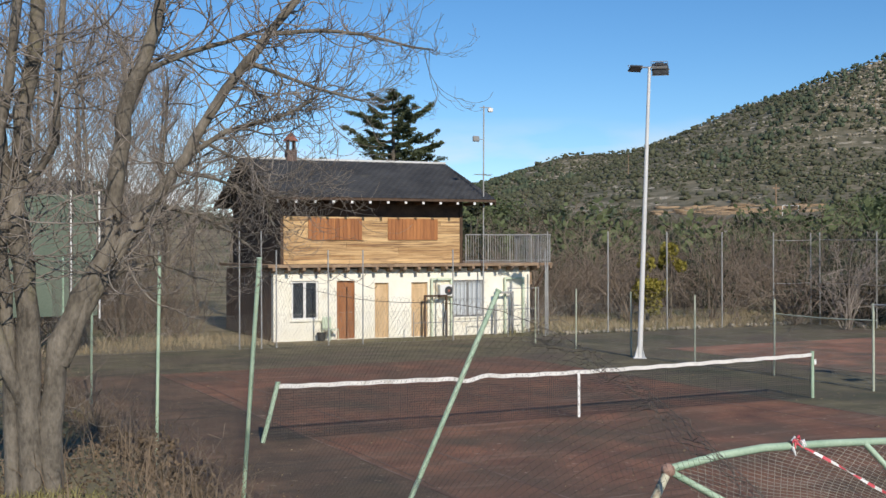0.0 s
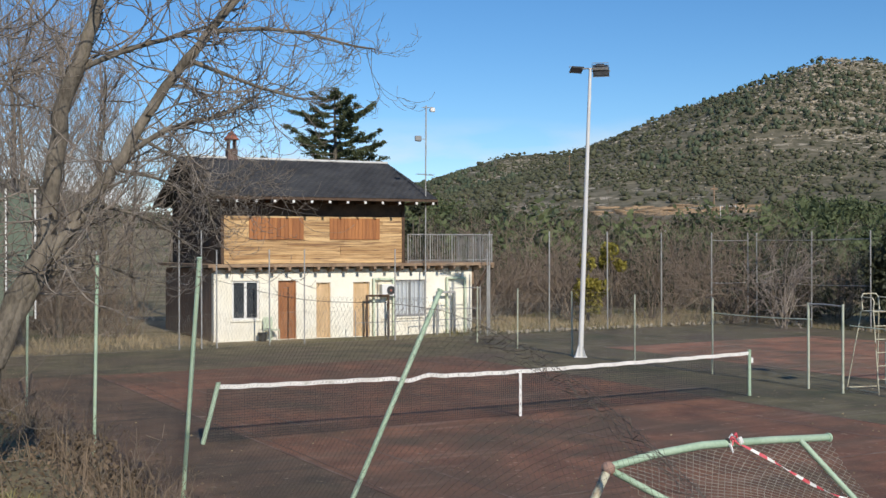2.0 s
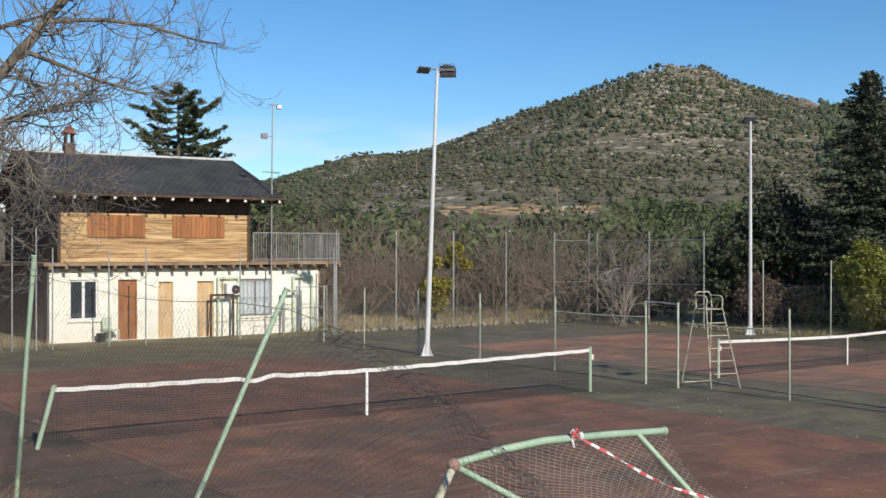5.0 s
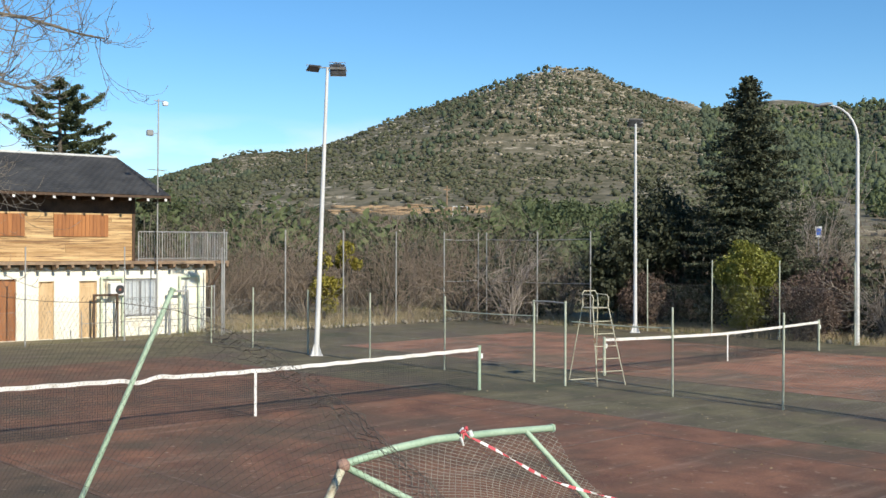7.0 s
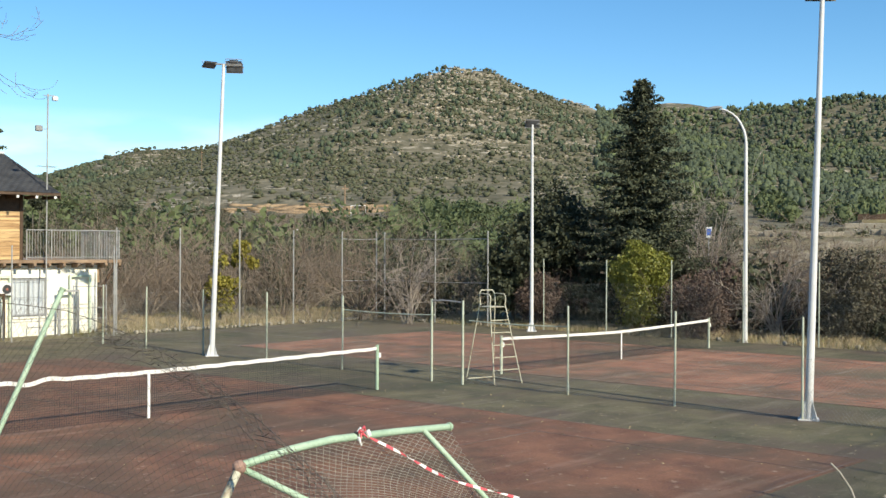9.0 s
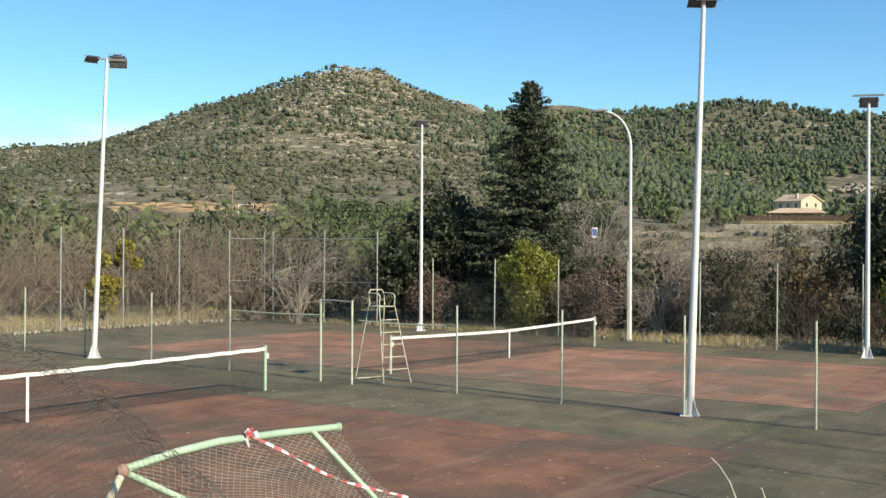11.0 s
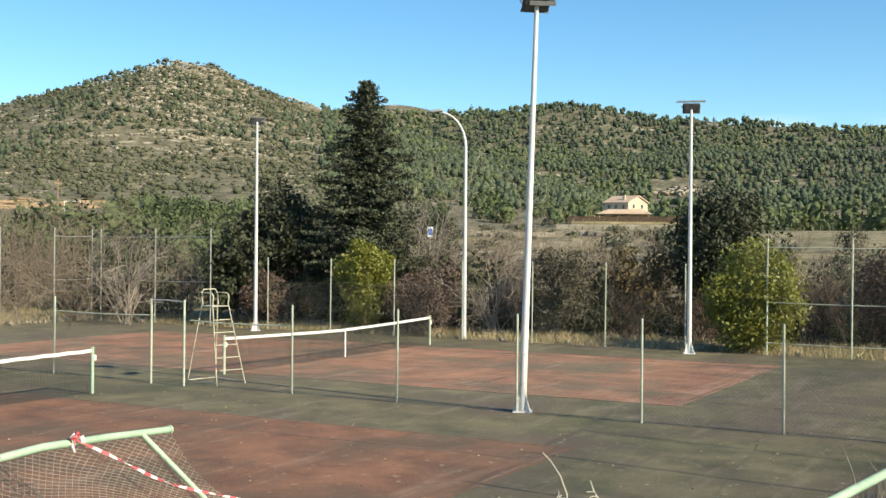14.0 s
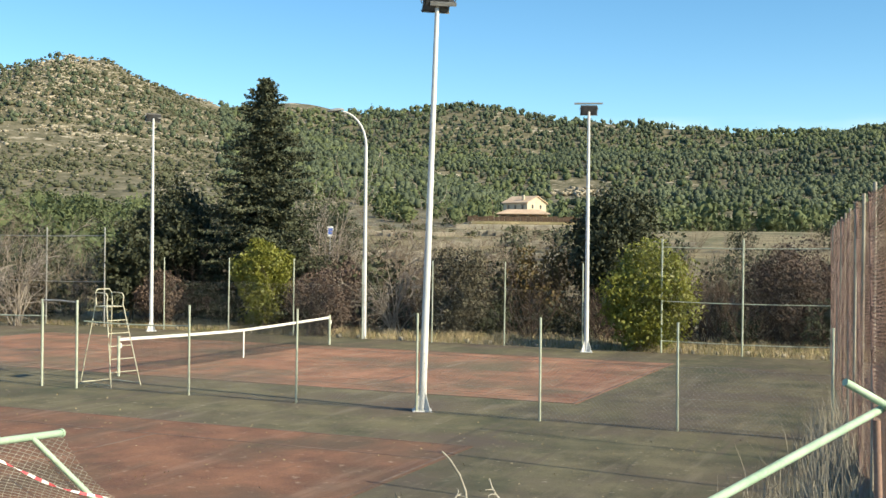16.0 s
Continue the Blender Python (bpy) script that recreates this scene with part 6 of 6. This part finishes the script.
# ---- grass ----
def blades(name, pts, tall, mat, label, seed, lean=0.35, width=0.006):
    rg = np.random.default_rng(seed)
    n = len(pts)
    z = height(pts[:, 0], pts[:, 1])
    b = np.stack([pts[:, 0], pts[:, 1], z - 0.01], 1)
    h = tall * rg.uniform(0.4, 1.3, n)
    d = rg.normal(size=(n, 2)) * lean
    m = b + np.stack([d[:, 0] * h * 0.35, d[:, 1] * h * 0.35, h * 0.6], 1)
    t = b + np.stack([d[:, 0] * h, d[:, 1] * h, h], 1)
    a = rg.uniform(0, 6.28, n)
    w = np.stack([np.cos(a), np.sin(a), np.zeros(n)], 1) * (width * rg.uniform(0.6, 1.4, n))[:, None]
    v = np.stack([b - w, b + w, m + w * 0.7, m - w * 0.7, t], 1).reshape(-1, 3)
    i = np.arange(n)[:, None] * 5
    s = Soup()
    s.add(v, np.concatenate([i + [0, 1, 2], i + [0, 2, 3], i + [3, 2, 4]]))
    return tagged(new(name, s.mesh(name, mat)), label, "grass", kind="stuff")


def clumps(n, per, x0, x1, y0, y1, rg, spread=0.16):
    c = strip(n, x0, x1, y0, y1, rg)
    return (c[:, None, :] + rg.normal(size=(n, per, 2)) * spread).reshape(-1, 2)


blades("dry_grass", np.concatenate([clumps(620, 26, 37.6, 41.2, -1, 38, rg, 0.25), clumps(640, 26, 22.5, 42, 38.4, 45, rg, 0.25), clumps(110, 20, 5, 13, 38.2, 44, rg, 0.25)]), 0.27, "straw", "pale dry grass along the court fences", 71, 0.5, 0.008)
blades("green_grass", np.concatenate([clumps(160, 20, 37.6, 40.5, -1, 38, rg, 0.3), clumps(220, 20, 22.5, 42, 38.4, 48, rg, 0.3)]), 0.22, "grass", "green winter grass along the court fences", 72, 0.4, 0.012)
blades("bank_grass", np.concatenate([clumps(260, 26, 0.2, 1.3, 5.0, 7.9, rg, 0.12), clumps(90, 20, 1.0, 3.4, 12, 30, rg, 0.15)]), 0.10, "grass", "rough green grass on the bank", 73, 0.5, 0.005)
blades("bank_straw", np.concatenate([clumps(170, 16, 1.6, 4.0, 8.5, 30, rg, 0.14), clumps(24, 12, 0.6, 2.2, 6.0, 9.5, rg, 0.12)]), 0.36, "litter", "dry brown stalks on the bank", 74, 0.55, 0.004)
blades("fence_straw", clumps(80, 30, 9.5, 24, 0.7, 1.9, rg, 0.16), 0.85, "pale_wire", "tall dry grass along the rusty fence", 75, 0.22, 0.005)
thicket("brambles", strip(110, 1.9, 4.0, 8.6, 30, rg), 0.6, 9, "bare", "dry brown brambles on the bank", 76, 4, 0.5, 0.0045)

# cut branches heaped on the bank's edge
s = Soup()
rb = np.random.default_rng(12)
for k in range(90):
    c = np.array([3.62 + rb.normal() * 0.10, 1.42 + rb.normal() * 0.16, 2.385 + rb.normal() * 0.035])
    grow_twigs(s, c, rb.normal(size=3) * np.array([1, 1, 0.25]), rb.uniform(0.04, 0.11), 0.0045, 1, rb, 0.01)
s.strand([(3.71, 1.505, 2.40), (3.71, 1.51, 2.50), (3.70, 1.53, 2.56), (3.68, 1.56, 2.615), (3.67, 1.585, 2.642)], 0.0055, 0.003, 5)
for k in range(14):
    s.strand([(3.6 + rb.normal() * 0.08, 1.35 + rb.normal() * 0.2, float(height(3.6, 1.35)) - 0.1), (3.6 + rb.normal() * 0.06, 1.35 + rb.normal() * 0.15, 1.5), (3.62 + rb.normal() * 0.08, 1.35 + rb.normal() * 0.2, 2.36)], 0.011, 0.005, 4)
tagged(new("dead_shrub", s.mesh("dead_shrub", "pale_wire")), "dead pale shrub of broken twigs on the bank", "shrub")
# fallen leaves and grit on the courts
s = Soup()
p = strip(2600, 4.5, 37, 2, 37, rb)
s.leaves(np.column_stack([p, np.full(len(p), 0.012)]), 0.019, rb, 0.96)
tagged(new("fallen_leaves", s.mesh("fallen_leaves", "straw")), "dry leaves and grit scattered over the courts", "leaves", kind="stuff")
s = Soup()
for k in range(160):
    c = np.array([rb.uniform(24, 37.5), 38.25 + rb.normal() * 0.12, 0.05]) if k < 110 else np.array([37.8 + rb.normal() * 0.15, rb.uniform(2, 37), 0.04])
    s.add((cube + rb.normal(size=(8, 3)) * 0.15) * rb.uniform(0.05, 0.14) + c, cf)
tagged(new("border_stones", s.mesh("border_stones", "rock")), "row of pale stones along the court edge", "stones", kind="stuff")


# ---- far house, fields and field goal ----
def seen_slope(az, el):
    """The first place along a bearing where the hillside reaches that elevation."""
    r = np.arange(150.0, 460.0, 2.0)
    x, y = r * math.sin(radians(az)), r * math.cos(radians(az))
    e = np.degrees(np.arctan2(height(x, y) - EYE, r))
    i = int(np.argmax(e > el))
    return x[i], y[i]


hx, hy = polar(70.8, 215)
hz = 8.6
pad = new("terrace_fill", mesh_of("terrace_fill", box(B(), (-12, -9, -3), (12, 10, 0), 0.4), "soil"))
pad.matrix_basis = pose(hx, hy, hz - 0.3, 0, 0, -62)
tagged(pad, "grassy earth terrace carrying the farmhouse", "terrace", kind="structure")
mound = thing("terrace_wall", (hx, hy, hz - 2.2), -70, "dry-stone terrace walls below the farmhouse", "stone wall")
for k, (w, d, z0) in enumerate(((26, -11, 0.0), (22, -7.5, 1.2))):
    part("wall_tier", box(B(), (-w / 2, d, z0 - 1.5), (w / 2, d + 0.9, z0 + 1.3), 0.1), "rock", mound)
vines = thing("vine_rows", (hx, hy, hz - 1.6), -70, "rows of dark vine stakes on the terraces below the farmhouse", "vineyard")
for row in range(3):
    for k in range(17):
        st = part("stake", box(B(), (-9.5 + k * 1.15 + 0.3 * math.sin(k * 3.1 + row), -13.2 - row * 3.2, -2.2 - row * 0.5), (-9.28 + k * 1.15 + 0.3 * math.sin(k * 3.1 + row), -13.0 - row * 3.2, 0.1 - row * 0.55 + 0.25 * math.sin(k * 1.7))), "dark_wood", vines)
far = np.arange(330.0, 700.0, 3.0)
slope = np.degrees(np.arctan2(height(far * math.sin(radians(73.4)), far * math.cos(radians(73.4))) - EYE, far))
ox, oy = polar(73.4, float(far[int(np.argmax(slope > 2.75))]))
crag = Soup()
ro = np.random.default_rng(17)
for k in range(46):
    q = np.array([ox, oy]) + ro.normal(size=2) * np.array([7.0, 5.0])
    v = (cube + ro.normal(size=(8, 3)) * 0.18) * np.array([ro.uniform(1, 4.5), ro.uniform(1, 3), ro.uniform(0.5, 1.6)])
    crag.add(v + np.array([q[0], q[1], float(height(*q)) + 1.0]), cf)
tagged(new("limestone_outcrop", crag.mesh("limestone_outcrop", "rock")), "pale limestone outcrop above the farmhouse", "rocks", kind="stuff")
FS = 0.64
farm = thing("farmhouse", (hx + 0.6, hy - 1.5, hz + 0.05), -15, "ochre farmhouse with a low terracotta gable roof among pines", "house")
bm = B()
wv = [bm.verts.new(q) for q in ((-5, 0, -1.2), (5, 0, -1.2), (5, 0, 5.2), (0, 0, 7.1), (-5, 0, 5.2), (-5, 8.4, -1.2), (5, 8.4, -1.2), (5, 8.4, 5.2), (0, 8.4, 7.1), (-5, 8.4, 5.2))]
for q in ((0, 1, 2, 3, 4), (9, 8, 7, 6, 5), (0, 4, 9, 5), (1, 6, 7, 2), (4, 3, 8, 9), (2, 7, 8, 3), (0, 5, 6, 1)):
    bm.faces.new([wv[i] for i in q])
part("wall", bm, "stone_wall", farm)
for sx in (-1, 1):
    bm = B()
    rv = [bm.verts.new((x * sx, y, z + dz)) for dz in (0.03, 0.28) for x, z in ((0, 7.1), (5.5, 5.01)) for y in (-0.45, 8.85)]
    for q in ((0, 1, 3, 2), (4, 6, 7, 5), (0, 4, 5, 1), (2, 3, 7, 6), (0, 2, 6, 4), (1, 5, 7, 3)):
        bm.faces.new([rv[i] for i in q])
    bmesh.ops.recalc_face_normals(bm, faces=bm.faces)
    part("roof", bm, "tile_roof", farm, "terracotta tiled roof")
part("chimney", box(B(), (-3.6, 2.2, 5.6), (-2.9, 2.9, 7.5)), "stone_wall", farm)
for y in (1.6, 4.2, 6.6):
    part("window", box(B(), (-5.04, y - 0.4, 3.4), (-5.004, y + 0.4, 4.6)), "pane", farm)
for x in (-2.2, 2.0):
    part("window", box(B(), (x - 0.4, -0.04, 3.6), (x + 0.4, -0.004, 4.7)), "pane", farm)
farm.scale = (FS, FS, FS)
barn = thing("open_barn", (hx - 4.4, hy - 0.6, hz - 0.2), -70, "low open-sided barn with a weathered hipped tile roof", "barn")
bm = B()
rv = [bm.verts.new(q) for q in ((-4.9, -2.1, 1.45), (4.9, -2.1, 1.45), (4.9, 2.1, 1.45), (-4.9, 2.1, 1.45), (-2.9, 0, 2.25), (3.1, 0, 2.25), (-4.9, -2.1, 1.32), (4.9, -2.1, 1.32), (4.9, 2.1, 1.32), (-4.9, 2.1, 1.32))]
for q in ((0, 1, 5, 4), (1, 2, 5), (2, 3, 4, 5), (3, 0, 4), (6, 7, 1, 0), (7, 8, 2, 1), (8, 9, 3, 2), (9, 6, 0, 3), (9, 8, 7, 6)):
    bm.faces.new([rv[i] for i in q])
part("roof", bm, "tile_roof", barn)
part("back_wall", box(B(), (-4.5, 1.6, -0.3), (4.5, 1.8, 1.31)), "stone_wall", barn)
for k in range(6):
    part("post", box(B(), (-4.5 + k * 1.77, -1.85, -0.3), (-4.35 + k * 1.77, -1.7, 1.31)), "stone_wall", barn)
yard = thing("yard_fence", (hx, hy, hz - 0.32), -66, "long dark board fence round the farm yard", "fence")
for k in range(22):
    z1 = 0.95 + 0.12 * math.sin(k * 2.1)
    part("board", box(B(), (-11.6 + k * 0.96, -8.2, 0.0), (-10.68 + k * 0.96, -8.1, z1)), "dark_wood", yard)
gx, gy = seen_slope(43.3, 1.55)
fg = thing("field_goal", (gx, gy, float(height(gx, gy))), -40, "white football goal on a far earth pitch", "goal")
for x in (0, 3.4):
    part("post", tube(B(), [(x, 0, 0), (x, 0, 2.3)], 0.07, 6), "white", fg)
part("crossbar", tube(B(), [(0, 0, 2.3), (3.4, 0, 2.3)], 0.07, 6), "white", fg)
wx, wy = polar(40.3, 150)
shed = thing("white_shed", (wx, wy, float(height(wx, wy))), -30, "small shed with a white sloping roof in the valley", "shed")
part("body", box(B(), (-0.8, -1.2, 0), (0.8, 1.2, 1.0)), "stone_wall", shed)
bm = box(B(), (-1.1, -1.4, 1.0), (1.1, 1.4, 1.10))
for v in bm.verts:
    v.co.z += 0.35 * v.co.x
part("roof", bm, "white", shed)
scr = thing("wind_screen", (0.15, 38.6, float(height(0.15, 38.6))), -3, "tall green wind screen on white posts", "screen")
for x0, x1 in ((0.06, 2.84), (2.96, 5.74), (5.86, 6.62)):
    part("panel", box(B(), (x0, 0, 2.05), (x1, 0.05, 4.0)), "screen_green", scr)
    part("panel", box(B(), (x0, 0, 0.1), (x1, 0.05, 2.0)), "screen_green", scr)
for x in (0.0, 2.9, 5.8, 6.68):
    part("post", tube(B(), [(x, -0.04, 0), (x, -0.04, 4.15)], 0.03, 8), "white", scr)
bx, by = polar(60.95, 62.0)
sign = thing("blue_sign", (bx, by, float(height(bx, by))), -60, "small blue and white sign on a thin post", "sign")
part("post", tube(B(), [(0, 0, 0), (0, 0, 4.0)], 0.03, 6), "grey_steel", sign)
part("plate", box(B(), (-0.16, -0.05, 3.8), (0.16, -0.035, 4.35)), "white", sign)
part("mark", box(B(), (-0.1, -0.058, 3.9), (0.12, -0.051, 4.25)), "blue", sign)


# ---- fields behind the side fence, valley thickets, leaf litter ----
rf = np.random.default_rng(91)
for k, (a0, a1, r) in enumerate(((60, 69, 96), (61, 73, 118), (66, 79, 140), (59.5, 70, 165))):
    wall = thing("field_wall", (*polar((a0 + a1) / 2, r), float(height(*polar((a0 + a1) / 2, r)))), 0, "low dry-stone wall between grass terraces", "stone wall", "terrace walls")
    n = 26
    org = wall.matrix_basis.translation
    for j in range(n):
        a = a0 + (a1 - a0) * (j + 0.5) / n
        x, y = polar(a, r + 3 * math.sin(a * 0.9 + k))
        z = float(height(x, y))
        w = r * radians(a1 - a0) / n
        bm = box(B(), (-w * 0.52, -0.35, -0.4), (w * 0.52, 0.35, rf.uniform(0.5, 1.0)), 0.08)
        st = part("stone_block", bm, "rock", wall)
        st.matrix_basis = pose(x - org.x, y - org.y, z - org.z, 0, 0, -a)
p = spread_polar(150, (59, 98), (60, 150), rf)
pa = np.degrees(np.arctan2(p[:, 0], p[:, 1]))
thicket("field_scrub_low", p[pa < 70][:30], 1.3, 12, "bare", "low bare bushes on the field terraces", 96, 6)
p = p[pa >= 70]
thicket("field_thicket", p, 3.2, 12, "bare", "bare bushes along the field terraces", 92, 6)
p = np.concatenate([spread_polar(150, (26, 60), (62, 120), rf), spread_polar(40, (26, 37), (120, 190), rf), spread_polar(80, (36, 47), (110, 165), rf)])
thicket("valley_thicket", p, 4.4, 12, "bare", "bare grey-brown trees in the valley", 93, 6)
p = spread_polar(60, (60, 98), (62, 150), rf)
p = p[np.degrees(np.arctan2(p[:, 0], p[:, 1])) > 70]
scatter("field_oaks", "oak", p, 3.0, 2.6, "dark evergreen bushes along the terraces", "trees", 94, 420, False, 0.05, 0.5)
p = np.array([seen_slope(a, rf.uniform(1.6, 2.05)) for a in rf.uniform(37, 47, 60)])
s = Soup()
for x, y in p:
    v = (cube + rf.normal(size=(8, 3)) * 0.12) * np.array([rf.uniform(2, 7), rf.uniform(1, 3), rf.uniform(0.3, 0.9)])
    a = math.atan2(x, y)
    c, q = math.cos(a), math.sin(a)
    s.add(np.stack([v[:, 0] * c + v[:, 1] * q + x, -v[:, 0] * q + v[:, 1] * c + y, v[:, 2] + float(height(x, y)) + 0.1], 1), cf)
tagged(new("earth_banks", s.mesh("earth_banks", "earth")), "ochre earth banks of a cut terrace below the hill", "earth", kind="stuff")
s = Soup()
p = np.concatenate([strip(5200, 0.3, 4.1, 5.5, 30, rf), strip(5000, 0.8, 3.6, 6.5, 13, rf), strip(900, 4.2, 5.4, 6, 30, rf)])
s.leaves(np.column_stack([p, height(p[:, 0], p[:, 1]) + rf.uniform(0.01, 0.07, len(p)) * (p[:, 0] < 4.1) + 0.07 * (p[:, 0] > 4.05)]), 0.021, rf, 0.5)
tagged(new("leaf_litter", s.mesh("leaf_litter", "litter")), "brown fallen leaves on the bank", "leaves", kind="stuff")
for k, (x, y, h) in enumerate(((2.8, 11.2, 0.8), (2.3, 10.0, 0.55), (3.2, 12.6, 0.6), (1.9, 9.4, 0.4))):
    leafy("bramble_shrub", x, y, h, h * 1.1, "litter", 170, 0.03, "low bramble with withered brown leaves on the bank", 95 + k, 0.05, 9, 0.008, "shrub", "brambles on the bank")
leafy("holm_oak", *polar(28.2, 58.0), 6.2, 2.6, "oak", 3500, 0.1, "dark evergreen tree behind the chalet's balcony", 101, 0.5, 18, group="holm oaks")
for k, (a, e) in enumerate(((47.5, 6.2), (43.0, 6.4), (36.0, 3.6), (63.5, 3.6))):
    x, y = seen_slope(a, e)
    pl = thing("wooden_pole", (x, y, float(height(x, y)) - 0.2), 0, "thin wooden power pole on the hillside", "power pole", "power poles")
    part("pole", tube(B(), [(0, 0, 0), (0, 0, 7.5)], [0.14, 0.10], 6), "beam", pl)
    part("crossarm", box(B(), (-0.6, -0.05, 6.9), (0.6, 0.05, 7.05)), "beam", pl)
def bare_bush(x, y, tall, seed, mat="bare"):
    """A rounded leafless bush fanning out from its foot."""
    t = thing("leafless_bush", (x, y, float(height(x, y)) - 0.05), 0, "rounded leafless grey-brown bush with fanning stems", "bush", "leafless bushes beyond the court")
    rg = np.random.default_rng(seed)
    for k in range(15):
        s = Soup()
        way = np.array([rg.normal() * 0.42, rg.normal() * 0.42, 1.0])
        grow_twigs(s, rg.normal(size=3) * np.array([0.12, 0.12, 0.0]), way, tall * rg.uniform(0.65, 1.05), 0.026, 3, rg, -0.015, 0.22)
        tagged(s.part("stem", mat, t), kind="stuff")


bare_bush(*polar(60.6, 56.0), 6.2, 111, "pale_twig")
bare_bush(*polar(43.9, 53.0), 4.6, 112)
bare_bush(*polar(39.9, 54.0), 5.2, 113)
bare_bush(*polar(33.5, 55.0), 4.8, 114)
bare_bush(*polar(64.5, 50.0), 4.2, 115)
bare_bush(*polar(67.5, 52.0), 4.8, 116)
bare_bush(*polar(46.2, 50.0), 3.6, 117, "pale_twig")
bare_bush(*polar(36.0, 52.0), 3.4, 118)
bare_bush(*polar(64.2, 45.0), 2.9, 119, "pale_twig")
bare_bush(*polar(31.6, 50.0), 3.6, 120)
